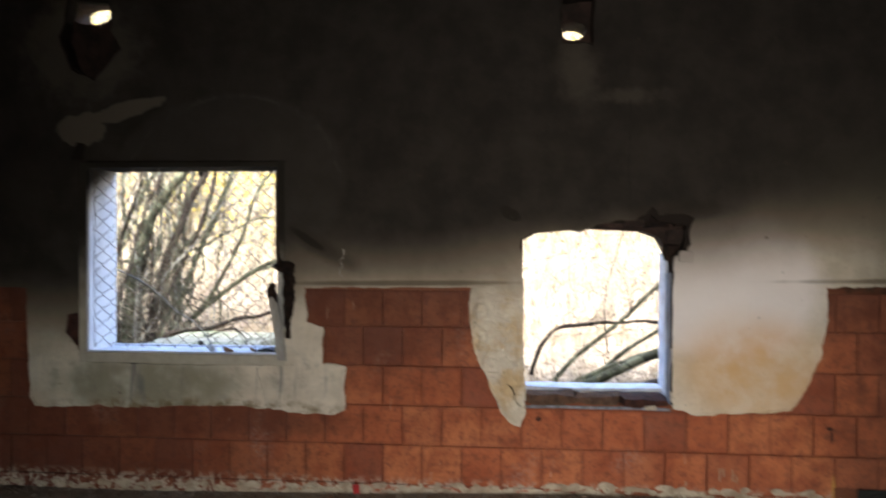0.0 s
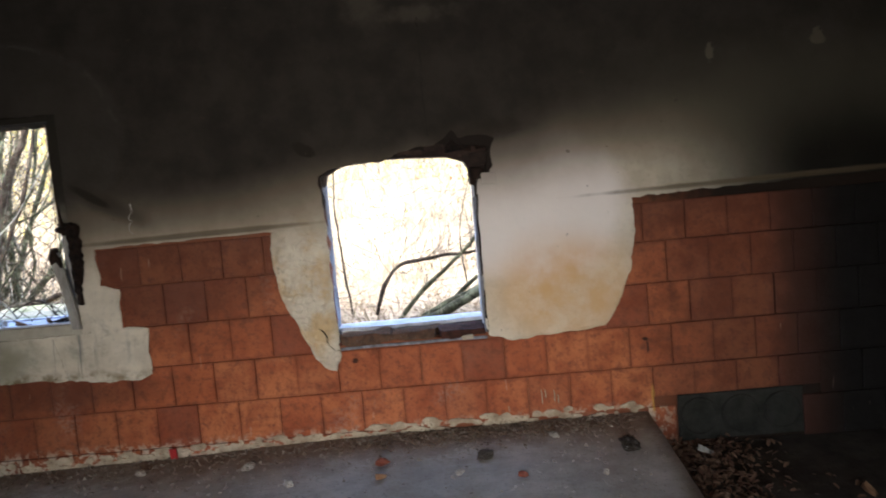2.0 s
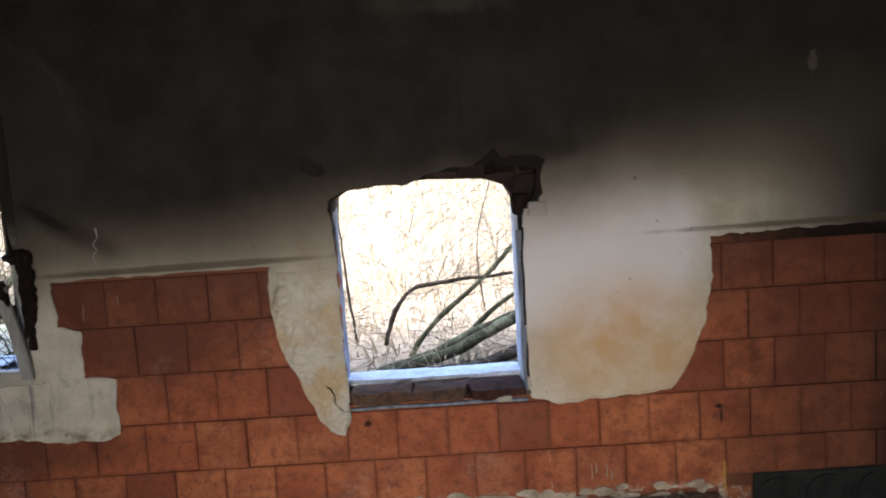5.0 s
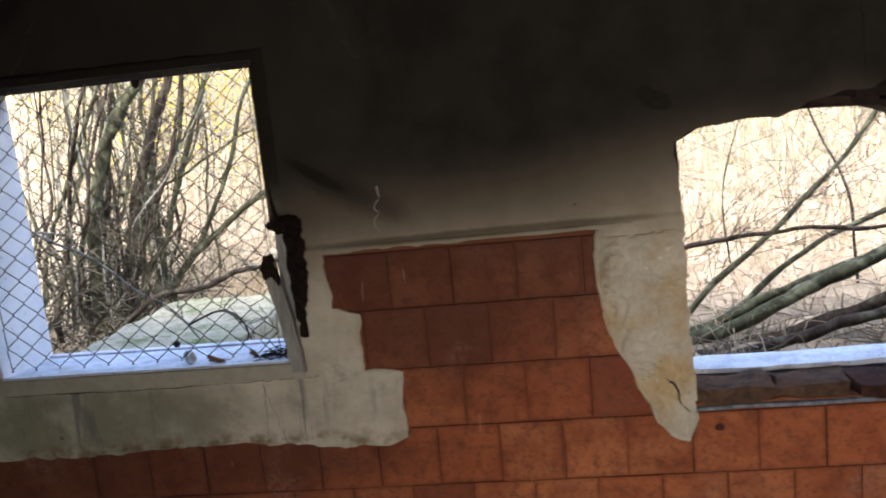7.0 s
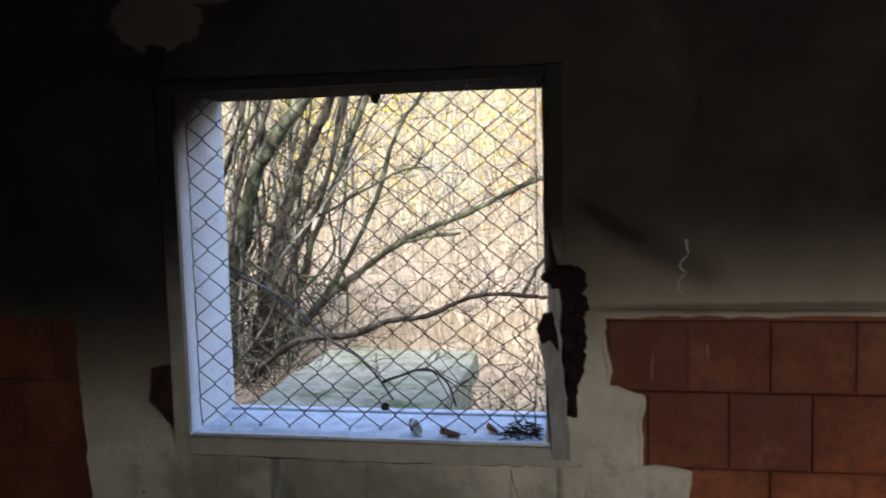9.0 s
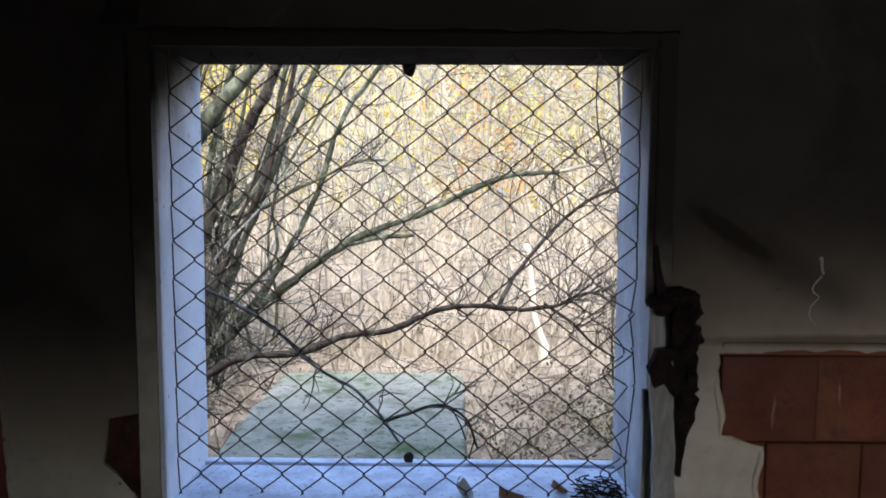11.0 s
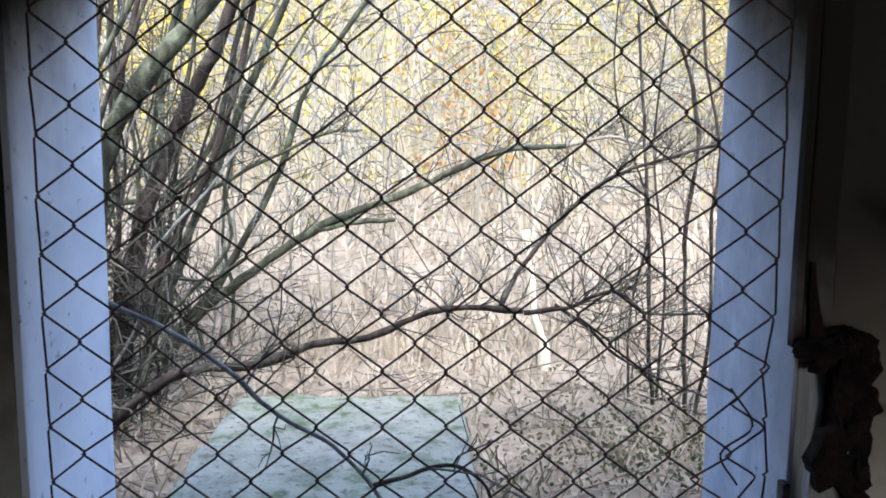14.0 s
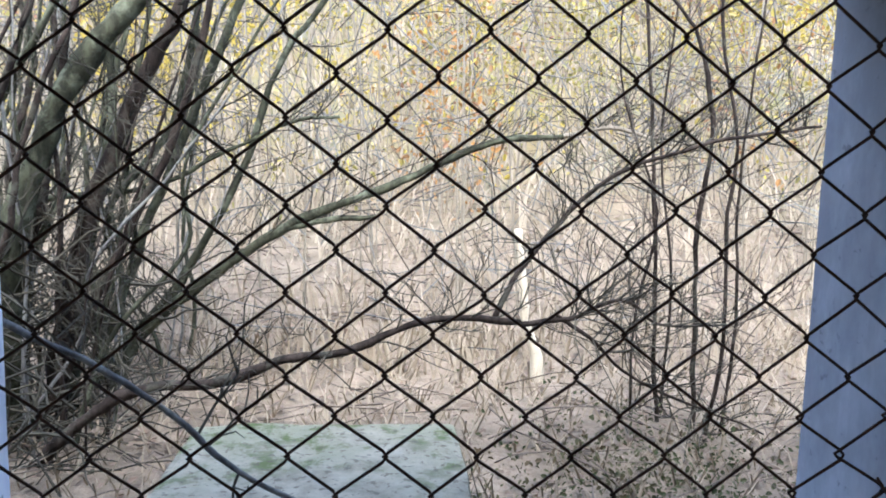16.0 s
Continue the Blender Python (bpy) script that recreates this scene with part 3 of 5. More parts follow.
holes = [ragged([(-1.82, 0.615), (-0.712, 0.615), (-0.712, 0.78), (-0.695, 0.88), (-0.680, 1.00), (-0.684, 1.12), (-0.712, 1.145), (-0.712, 1.662), (-1.765, 1.67), (-1.83, 1.66), (-1.82, 0.87), (-1.885, 0.86), (-1.90, 0.76), (-1.83, 0.70)], 0.04, 0.006, 2.0),
         ragged([(0.685, 2.23), (0.85, 2.225), (0.85, 2.465), (0.685, 2.46)], 0.04, 0.014, 6),
         ragged([(-1.745, 2.085), (-1.59, 2.25), (-1.635, 2.34), (-1.65, 2.515), (-1.89, 2.53), (-1.935, 2.32), (-1.87, 2.15)], 0.04, 0.016, 9),
         ragged([(-1.87, 1.675), (-1.80, 1.675), (-1.78, 1.75), (-1.84, 1.77)], 0.03, 0.010, 11)]
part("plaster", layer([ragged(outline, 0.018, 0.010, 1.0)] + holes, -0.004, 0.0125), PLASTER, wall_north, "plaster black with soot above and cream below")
for k, (i0, i1) in enumerate(((1, 15), (16, 24), (44, 51))):
    pts = ragged(outline[i0:i1 + 1], 0.018, 0.010, 1.0)
    last = outline[i1]
    cut = min(range(len(pts)), key=lambda i: (pts[i][0] - last[0]) ** 2 + (pts[i][1] - last[1]) ** 2)
    bm = bmesh.new()
    tube(bm, [Vector((x, -0.001, z)) for x, z in pts[:cut + 1]], 0.0065, 0.0065, 6, 1.1, k)
    part("plaster_rim", bm, PLASTER, wall_north, "crumbling edge of the plaster", smooth=True)
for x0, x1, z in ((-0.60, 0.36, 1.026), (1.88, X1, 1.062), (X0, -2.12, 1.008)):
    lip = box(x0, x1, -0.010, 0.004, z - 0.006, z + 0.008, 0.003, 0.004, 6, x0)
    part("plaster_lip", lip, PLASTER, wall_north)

# thick lumpy mortar on the lobe beside the broken window
lobe = [(0.255, 1.00), (0.245, 0.88), (0.26, 0.71), (0.34, 0.55), (0.40, 0.40), (0.44, 0.345), (0.49, 0.335), (0.525, 0.40), (0.515, 0.60), (0.505, 1.00)]


def inside(x, z, loop):
    odd = False
    for i, (ax, az) in enumerate(loop):
        bx, bz = loop[i - 1]
        if (az > z) != (bz > z) and x < (bx - ax) * (z - az) / (bz - az) + ax:
            odd = not odd
    return odd


def edge_distance(x, z, loop):
    p, best = Vector((x, z)), 9.0
    for i, a in enumerate(loop):
        a, b = Vector(a), Vector(loop[i - 1])
        t = max(0.0, min(1.0, (p - a).dot(b - a) / max((b - a).length_squared, 1e-9)))
        best = min(best, (p - a.lerp(b, t)).length)
    return best


bm = bmesh.new()
S = 0.007
cells = {}
for i in range(46):
    for j in range(102):
        x, z = 0.225 + i * S, 0.315 + j * S
        w = noise.noise_vector(Vector((x * 16, z * 16, 4))) * 0.010 + noise.noise_vector(Vector((x * 50, z * 50, 4))) * 0.006
        if inside(x + w.x, z + w.y, lobe):
            d = min(1.0, edge_distance(x, z, lobe) / 0.035) * min(1.0, max(0.0, (1.01 - z) / 0.12))
            q = Vector((x * 9, 0, z * 9))
            shelf = noise.noise(q * 0.8 + Vector((7, 0, 2))) * 2.5
            shelf = (math.floor(shelf) + min(1.0, (shelf - math.floor(shelf)) * 4.0)) / 2.5
            lump = 0.5 + 0.45 * noise.noise(q * 0.7) + 0.55 * shelf + 0.22 * noise.noise(q * 3.0) + 0.14 * noise.noise(q * 8.0)
            cells[i, j] = bm.verts.new((x, -0.005 - 0.036 * max(0.0, lump) * (0.35 + 0.65 * d), z))
for (i, j), v in cells.items():
    if (i + 1, j) in cells and (i, j + 1) in cells and (i + 1, j + 1) in cells:
        bm.faces.new((v, cells[i + 1, j], cells[i + 1, j + 1], cells[i, j + 1]))
got = bmesh.ops.extrude_face_region(bm, geom=list(bm.faces))
for v in got["geom"]:
    if isinstance(v, bmesh.types.BMVert):
        v.co.y = 0.004
loose_verts = [v for v in bm.verts if not v.link_faces]
bmesh.ops.delete(bm, geom=loose_verts, context="VERTS")
part("lumpy_mortar", bm, PLASTER, wall_north, "lumpy cream mortar beside the broken window")
# chips and dabs on the tiles
for k, (x, z0, z1) in enumerate(((1.462, 0.085, 0.150), (1.480, 0.110, 0.150), (1.522, 0.090, 0.145), (1.540, 0.080, 0.120), (1.300, 0.055, 0.085))):
    bm = bmesh.new()
    tube(bm, [Vector((x, -0.001, z0)), Vector((x + 0.002, -0.0015, (z0 + z1) / 2)), Vector((x - 0.001, -0.001, z1))], 0.0028, 0.0018, 5, 0.8, k)
    part("paint_tick", bm, MORTAR, wall_north, "small whitish paint mark")
for k, (x, z, w, h) in enumerate(((0.585, 0.368, 0.014, 0.012), (1.975, 0.355, 0.018, 0.010), (1.985, 0.315, 0.006, 0.035))):
    bm = bmesh.new()
    bmesh.ops.create_icosphere(bm, subdivisions=2, radius=1.0)
    for v in bm.verts:
        v.co = Vector((x + v.co.x * w, -0.001 + v.co.y * 0.003, z + v.co.z * h)) + noise.noise_vector(v.co * 2 + Vector((k, 0, 0))) * 0.004
        v.co.y = max(-0.004, min(0.004, v.co.y))
    part("chipped_hole", bm, BARE_BRICK, wall_north, "dark chip in the tile")

# cracks in the plaster
for k, pts in enumerate(([(0.415, 0.60), (0.430, 0.55), (0.455, 0.51), (0.470, 0.46), (0.495, 0.43)], [(-0.415, 1.21), (-0.408, 1.14), (-0.42, 1.10), (-0.412, 1.06)],
                         [(1.02, 1.95), (1.025, 1.75), (1.02, 1.62), (1.03, 1.40)], [(-1.80, 0.612), (-1.30, 0.606), (-0.90, 0.610), (-0.68, 0.612)],
                         [(-0.86, 0.60), (-0.83, 0.50), (-0.81, 0.42)], [(1.34, 1.375), (1.40, 1.385), (1.46, 1.40)], [(0.40, 0.66), (0.41, 0.63), (0.405, 0.60)], [(0.36, 0.80), (0.40, 0.775), (0.43, 0.79)])):
    bm = bmesh.new()
    line = smooth_path([(x, -0.020 if k in (0, 6, 7) else -0.0035, z) for x, z in pts], 9)
    line = [q + Vector(((0.020 if k == 1 else 0.010) * noise.noise(q * 38), 0, 0.006 * noise.noise(q * 45 + Vector((3, 0, 0))))) for q in line]
    tube(bm, line, 0.0048 if k == 1 else 0.0052 if k in (0, 6, 7) else 0.0019, 0.0010, 4, 0.9, k)
    part("crack", bm, PALE_WOOD if k == 1 else SOOT, wall_north)

# ---- the rest of the shell ----
tagged(mesh_object("wall_west", box(X0 - 0.25, X0, BACK - 0.25, OUT, -0.4, TOP), SOOT), "soot-blackened plain wall", "wall", kind="structure")
tagged(mesh_object("wall_east", box(X1, X1 + 0.25, BACK - 0.25, OUT, -0.4, TOP), SOOT), "soot-blackened plain wall", "wall", kind="structure")
tagged(mesh_object("wall_south", layer([[(X0, -0.4), (0.3, -0.4), (0.3, 2.05), (1.5, 2.05), (1.5, -0.4), (X1, -0.4), (X1, TOP), (X0, TOP)]], BACK - 0.25, BACK), SOOT),
       "soot-blackened plain wall with a doorway", "wall", kind="structure")
tagged(mesh_object("ceiling", box(X0 - 0.25, X1 + 0.25, BACK - 0.25, OUT, TOP, TOP + 0.2), SOOT), "soot-black ceiling", "ceiling", kind="structure")

def floor_height(x):
    return -min(0.055, 0.026 * max(0.0, 0.8 - x))


# floor: a concrete platform that ends in a lower channel on the east side
bm = bmesh.new()
nx, ny = 60, 60
grid = [[None] * (ny + 1) for _ in range(nx + 1)]
for i in range(nx + 1):
    for j in range(ny + 1):
        y = BACK + (0.03 - BACK) * j / ny
        edge = 1.965 - 0.055 * min(1.2, -y if y < 0 else 0)
        x = X0 + (edge - X0) * i / nx
        z = floor_height(x) + 0.006 * noise.noise(Vector((x * 1.5, y * 1.5, 0))) + 0.003 * noise.noise(Vector((x * 7, y * 7, 3)))
        grid[i][j] = bm.verts.new((x, y, z))
for i in range(nx):
    for j in range(ny):
        bm.faces.new((grid[i][j], grid[i + 1][j], grid[i + 1][j + 1], grid[i][j + 1]))
low = [bm.verts.new((v.co.x + 0.01, v.co.y, -0.30)) for v in grid[nx]]
for j in range(ny):
    bm.faces.new((grid[nx][j], low[j], low[j + 1], grid[nx][j + 1]))
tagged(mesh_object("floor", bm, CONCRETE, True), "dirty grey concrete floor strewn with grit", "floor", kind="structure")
bm = bmesh.new()
bmesh.ops.create_grid(bm, x_segments=30, y_segments=60, size=0.5)
for v in bm.verts:
    v.co = Vector((1.9 + (v.co.x + 0.5) * (X1 - 1.9), BACK + (v.co.y + 0.5) * (0.02 - BACK), -0.185 + 0.02 * noise.noise(v.co * 11)))
tagged(mesh_object("channel_floor", bm, MUD, True), "damp dark dirt floor of the sunken channel", "floor", kind="structure")

# ---- wired window ----
wx0, wx1, wz0, wz1 = W1
window_1 = thing("window_1", (-1.26, 0.15, wz0), "square window opening with sooty white reveals and a wooden frame", "window", kind="structure")
SPLAY = 0.012       # the reveals open a little towards the room
for edge, side, paint, words in ((wx0, -1, REVEAL, "white painted reveal, sooty at the top"), (wx1, 1, SHADED, "white painted reveal with shade painted in, sooty at the top")):
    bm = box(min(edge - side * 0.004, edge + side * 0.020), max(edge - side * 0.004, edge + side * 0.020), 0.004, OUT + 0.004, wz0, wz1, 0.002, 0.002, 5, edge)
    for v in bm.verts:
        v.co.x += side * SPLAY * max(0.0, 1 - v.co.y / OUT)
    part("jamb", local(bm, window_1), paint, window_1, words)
part("head", local(box(wx0, wx1, 0.012, OUT + 0.004, wz1 - 0.004, wz1 + 0.012, 0.002, 0.002, 4, 3), window_1), SOOT, window_1, "soot-black window head")
sill = box(wx0 - SPLAY, wx1 + SPLAY, 0.008, OUT - 0.02, wz0 - 0.014, wz0 + 0.004, 0.003, 0.003, 6, 4)
part("window_sill", local(sill, window_1), SILL, window_1, "pale painted sill with flaking spots")
part("sill_nosing", local(box(wx0, wx1, OUT - 0.02, OUT + 0.012, wz0 - 0.014, wz0 + 0.012, 0.004, 0.002, 6, 5), window_1), SILL, window_1)
for nm, b in (("frame_left", (wx0 - 0.054, wx0 - 0.010, 0.610, 1.66)), ("frame_top", (wx0 - 0.010, wx1 + 0.010, wz1 - 0.006, 1.658)),
              ("frame_bottom", (wx0 - 0.010, wx1 + 0.010, 0.613, wz0 + 0.002))):
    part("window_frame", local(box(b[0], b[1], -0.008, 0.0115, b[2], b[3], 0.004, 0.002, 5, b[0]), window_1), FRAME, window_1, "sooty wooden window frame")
for z0, z1 in ((1.115, 1.66), (0.610, 0.80)):
    part("window_frame", local(box(wx1 + 0.010, wx1 + 0.050, -0.008, 0.0115, z0, z1, 0.004, 0.003, 5, z0), window_1), FRAME, window_1, "sooty wooden window frame, burnt through")
for x0, x1, z0, z1 in ((wx0 - 0.010, wx0 + 0.001, wz0 + 0.015, wz1 - 0.02), (wx1 - 0.001, wx1 + 0.010, 1.12, wz1 - 0.02), (wx1 - 0.001, wx1 + 0.010, wz0 + 0.015, 0.93), (wx0 + 0.001, wx1 - 0.001, wz0 + 0.004, wz0 + 0.013)):
    part("mesh_bead", local(box(x0, x1, -0.006, 0.012, z0, z1, 0.002, 0.0015, 5, x1), window_1), REVEAL if z1 - z0 < 0.1 or x0 < -1.5 else FRAME, window_1, "thin bead that holds the wire mesh")
# burnt-out gap in the frame: charred lumps and a pale splinter that leans inwards
bm = box(wx1 + 0.036, wx1 + 0.098, -0.012, 0.03, 0.76, 1.14, 0.0, 0.0, 16, 7)
for v in bm.verts:
    u = min(1.0, max(0.0, (v.co.z - 0.76) / 0.16))
    v.co.x = wx1 + 0.058 + (v.co.x - wx1 - 0.058) * (0.25 + 0.50 * u)
    v.co += noise.noise_vector(v.co * 26) * 0.015 + noise.noise_vector(v.co * 70) * 0.010
bmesh.ops.translate(bm, vec=(0.009, -0.020, 0), verts=bm.verts)
charred_gap = part("charred_gap", local(bm, window_1), CHAR, window_1, "charred wood where the frame burnt through")
for k, (x, z, w, h) in enumerate(((0.018, 1.118, 0.026, 0.016), (0.042, 1.128, 0.024, 0.018), (0.072, 1.110, 0.020, 0.030), (0.080, 1.045, 0.016, 0.028), (0.058, 1.000, 0.018, 0.034),
                                  (0.078, 0.955, 0.014, 0.030), (0.062, 0.900, 0.014, 0.030), (0.060, 0.835, 0.010, 0.030))):
    bm = bmesh.new()
    bmesh.ops.create_icosphere(bm, subdivisions=3, radius=1.0)
    for v in bm.verts:
        v.co = Vector((v.co.x * w * 1.3, v.co.y * 0.018, v.co.z * h * 1.1)) + noise.noise_vector(v.co * 2.5 + Vector((k, 0, 0))) * 0.010
        v.co += Vector((wx1 + x + 0.009, -0.022, z))
    part("char_lump", local(bm, window_1), CHAR, charred_gap)
bm = bmesh.new()
tube(bm, smooth_path([(wx1 + 0.030, -0.016, 1.09), (wx1 + 0.026, -0.016, 1.14), (wx1 + 0.019, -0.015, 1.19), (wx1 + 0.016, -0.014, 1.235)], 5), 0.014, 0.002, 6, 0.9, 3)
part("char_spike", local(bm, window_1), CHAR, charred_gap, "charred spike of frame wood")
board = layer([ragged([(-0.742, 0.64), (-0.698, 0.64), (-0.706, 0.72), (-0.724, 0.82), (-0.744, 0.92), (-0.762, 1.012), (-0.782, 1.020), (-0.802, 1.005), (-0.790, 0.93), (-0.768, 0.82), (-0.752, 0.72)], 0.02, 0.004, 7.0)], -0.030, -0.014)
for v in board.verts:
    lean = max(0.0, (v.co.z - 0.64) / 0.38)
    v.co += Vector((0.032 * lean, -0.072 * lean, 0))
splinter = part("splinter", local(board, window_1), PALE_WOOD, window_1, "pale split sliver of frame wood")
bm = layer([ragged([(-0.752, 0.945), (-0.758, 1.00), (-0.770, 1.040), (-0.795, 1.036), (-0.806, 1.000), (-0.797, 0.962), (-0.775, 0.972)], 0.012, 0.005, 3.0)], -0.034, -0.010)
bmesh.ops.translate(bm, vec=(0.032, -0.071, 0), verts=bm.verts)
part("splinter_tip", local(bm, window_1), CHAR, splinter, "charred tip")
for x, z in ((-1.855, 0.83), (-1.86, 0.77), (-1.85, 0.715)):
    bm = bmesh.new()
    bmesh.ops.create_icosphere(bm, subdivisions=2, radius=0.032)
    for v in bm.verts:
        v.co = Vector((v.co.x, v.co.y * 0.3, v.co.z * 1.2)) + noise.noise_vector(v.co * 40 + Vector((z * 9, 0, 0))) * 0.014 + Vector((x, 0.008, z))
    part("bare_brick_patch", local(bm, window_1), BARE_BRICK, window_1, "sooty red brick bared beside the frame")
part("bare_wall", local(box(-1.94, -1.815, 0.006, 0.0118, 0.67, 0.90, 0.0, 0.0), window_1), BARE_BRICK, window_1, "bare sooty masonry where plaster fell")
part("frame_rebate", local(box(wx1 + 0.012, wx1 + 0.052, 0.002, 0.0118, 0.79, 1.116, 0.002, 0.002, 6, 8), window_1), PALE_WOOD, window_1, "pale rebate bared behind the burnt frame")
part("bare_wall", local(box(wx1 + 0.052, -0.650, 0.006, 0.0118, 0.74, 1.16, 0.0, 0.0), window_1), SOOT, window_1, "burnt masonry beside the frame")
for z, s in ((wz1 - 0.012, 1.0), (wz0 + 0.02, 0.8)):
    bm = bmesh.new()
    bmesh.ops.create_icosphere(bm, subdivisions=2, radius=0.014 * s)
    for v in bm.verts:
        v.co = Vector((v.co.x * 1.2, v.co.y * 0.6, v.co.z * 1.4)) + noise.noise_vector(v.co * 80) * 0.006 + Vector((-1.265, OUT - 0.01, z))
    part("latch_stub", local(bm, window_1), IRON, window_1, "rusted black latch stub")

# chain-link mesh: zigzag wires hooked into one another, torn loose along one side
PX, PZ, KX, KZ, WY = 0.0876, 0.0768, -1.261, 1.4255, 0.016
wire_mesh = thing("wire_mesh", (-1.26, WY, wz0), "rusty diamond chain-link mesh stretched over the window", "wire mesh")
for col in range(-12, 14):
    bm = bmesh.new()
    path = []
    for step in range(-6, 24):
        # left corners of an even wire lie on the knots, those of an odd wire half a cell lower
        at_left = step % 2 == col % 2
        x = KX + (col + (0 if at_left else 1)) * PX / 2
        z = KZ + 2 * PZ - step * PZ / 2
        x, z = x + 0.003 * noise.noise(Vector((x * 12, z * 12, 1))), z + 0.003 * noise.noise(Vector((x * 12, z * 12, 7)))
        if col >= 8 and z < 1.22:
            loose = (col - 7) * min(1.0, (1.22 - z) / 0.2)
            x, z = x + loose * 0.006 * noise.noise(Vector((col * 3.1, z * 21, 4))) - loose * 0.002, z + loose * 0.006 * noise.noise(Vector((col * 2.3, z * 17, 9)))
        if wz0 + 0.006 < z < wz1 - 0.004 and wx0 - 0.008 < x < wx1 + 0.008:
            d = -1 if at_left else 1
            path.append(Vector((x - d * 0.0022, WY + d * 0.0024, z + 0.0045)))
            path.append(Vector((x + d * 0.0018, WY, z)))
            path.append(Vector((x - d * 0.0022, WY - d * 0.0024, z - 0.0045)))
    if len(path) > 3:
        tube(bm, path, 0.00165, 0.00165, 5)
        part("wire", local(bm, wire_mesh), WIRE, wire_mesh, smooth=True)
for z0, z1 in ((0.70, 0.86), (0.92, 1.06)):
    bm = bmesh.new()
    tube(bm, smooth_path([(-0.815, WY, z0), (-0.845, WY - 0.012, z0 + 0.05), (-0.80, WY - 0.004, z0 + 0.085), (-0.835, WY - 0.010, z1)], 6), 0.0016, 0.0016, 5)
    part("loose_wire", local(bm, wire_mesh), WIRE, wire_mesh, "wire end torn loose", smooth=True)


def curled_leaf(name, at, size, turn, material, label, tilt=20):
    """A dry leaf, cupped and curled, with a thickness and a stalk."""
    ob = thing(name, at, label, "leaf", "dry leaves")
    bm = bmesh.new()
    rows = []
    for i in range(7):
        u = i / 6
        w = size * 0.42 * math.sin(math.pi * min(1, u * 0.95 + 0.03)) ** 0.7
        rows.append([bm.verts.new((w * s, size * (u - 0.5), size * 0.25 * (s * s) * (0.6 + u) + 0.2 * size * (u - 0.5) ** 2 + 0.002)) for s in (-1, -0.5, 0, 0.5, 1)])
    for a, b in zip(rows, rows[1:]):
        for k in range(4):
            bm.faces.new((a[k], a[k + 1], b[k + 1], b[k]))
    got = bmesh.ops.extrude_face_region(bm, geom=list(bm.faces))
    for v in got["geom"]:
        if isinstance(v, bmesh.types.BMVert):
            v.co.z += 0.0012
    bmesh.ops.transform(bm, matrix=pose(0, 0, 0, tilt * 0.4, tilt, turn), verts=bm.verts)
    lowest = min(v.co.z for v in bm.verts)
    bmesh.ops.translate(bm, vec=(0, 0, -lowest), verts=bm.verts)
    part("blade", bm, material, ob)
    bm = bmesh.new()
    tube(bm, [Vector((0, -size * 0.4, 0.004)), Vector((0, -size * 0.7, 0.006)), Vector((size * 0.1, -size * 0.9, 0.003))], 0.0012, 0.0008, 4)
    bmesh.ops.transform(bm, matrix=pose(0, 0, 0, 0, 0, turn), verts=bm.verts)
    part("stalk", bm, TWIG, ob)
    return ob


SILL_Z = wz0 + 0.005
curled_leaf("leaf", (-1.14, 0.07, SILL_Z), 0.060, 35, PALE_WOOD, "bleached curled leaf on the window sill", 35)
curled_leaf("leaf", (-1.03, 0.05, SILL_Z), 0.055, 100, DRY_LEAF, "brown curled leaf on the window sill", 20)
curled_leaf("leaf", (-0.92, 0.10, SILL_Z), 0.040, 60, DRY_LEAF, "small brown leaf on the window sill", 25)
heap = bmesh.new()
rnd = random.Random(5)
for k in range(70):
    c = Vector((-0.835 + rnd.gauss(0, 0.032), 0.085 + rnd.gauss(0, 0.035), SILL_Z + rnd.uniform(0.002, 0.012)))
    c.x, c.y = min(c.x, wx1 - 0.03), max(c.y, 0.03)
    a = rnd.uniform(0, math.tau)
    d = Vector((math.cos(a), math.sin(a), rnd.uniform(-0.1, 0.1))) * rnd.uniform(0.008, 0.030)
    tube(heap, [c - d, c + Vector((0, 0, 0.002)), c + d], 0.0022, 0.001, 4)
tagged(mesh_object("sill_litter", heap, CHAR), "dark twigs and litter heaped in the sill corner", "litter", kind="stuff")

# ---- broken window ----
window_2 = thing("window_2", (0.865, 0.16, 0.45), "bare broken window opening with chipped edges", "window", kind="structure")
part("jamb", local(box(0.476, 0.492, 0.03, OUT + 0.004, 0.455, 1.235, 0.003, 0.006, 5, 11), window_2), SPLIT, window_2, "pale flaking reveal")
part("jamb", local(box(1.214, 1.232, 0.09, OUT + 0.004, 0.455, 1.19, 0.003, 0.006, 5, 12), window_2), SILL, window_2, "pale flaking reveal")
part("frame_post", local(box(1.217, 1.236, -0.003, 0.088, 0.455, 1.10, 0.003, 0.008, 12, 13), window_2), SPLIT, window_2, "split pale frame post")
part("window_sill", local(box(0.492, 1.214, 0.165, OUT + 0.03, 0.484, 0.502, 0.004, 0.008, 12, 14), window_2), SILL, window_2, "pale sill with ragged edge")
for k, (x0, x1) in enumerate(((0.535, 0.76), (0.772, 0.985), (0.997, 1.212))):
    m = BARE_BRICK if k == 2 else DIRTY_BRICK
    part("sill_brick", local(box(x0, x1, 0.015, 0.170, 0.434, 0.486 - 0.005 * k, 0.005, 0.026, 11, 15 + k), window_2), m, window_2)
part("sill_edge", local(box(0.515, 1.225, -0.003, 0.016, 0.425, 0.437, 0.002, 0.008, 16, 19), window_2), SPLIT, window_2, "chalky paint edge under the sill bricks")
part("charred_edge", local(box(1.226, 1.235, -0.006, 0.03, 0.455, 1.16, 0.002, 0.007, 26, 27), window_2), CHAR, window_2, "dark split edge of the frame post")
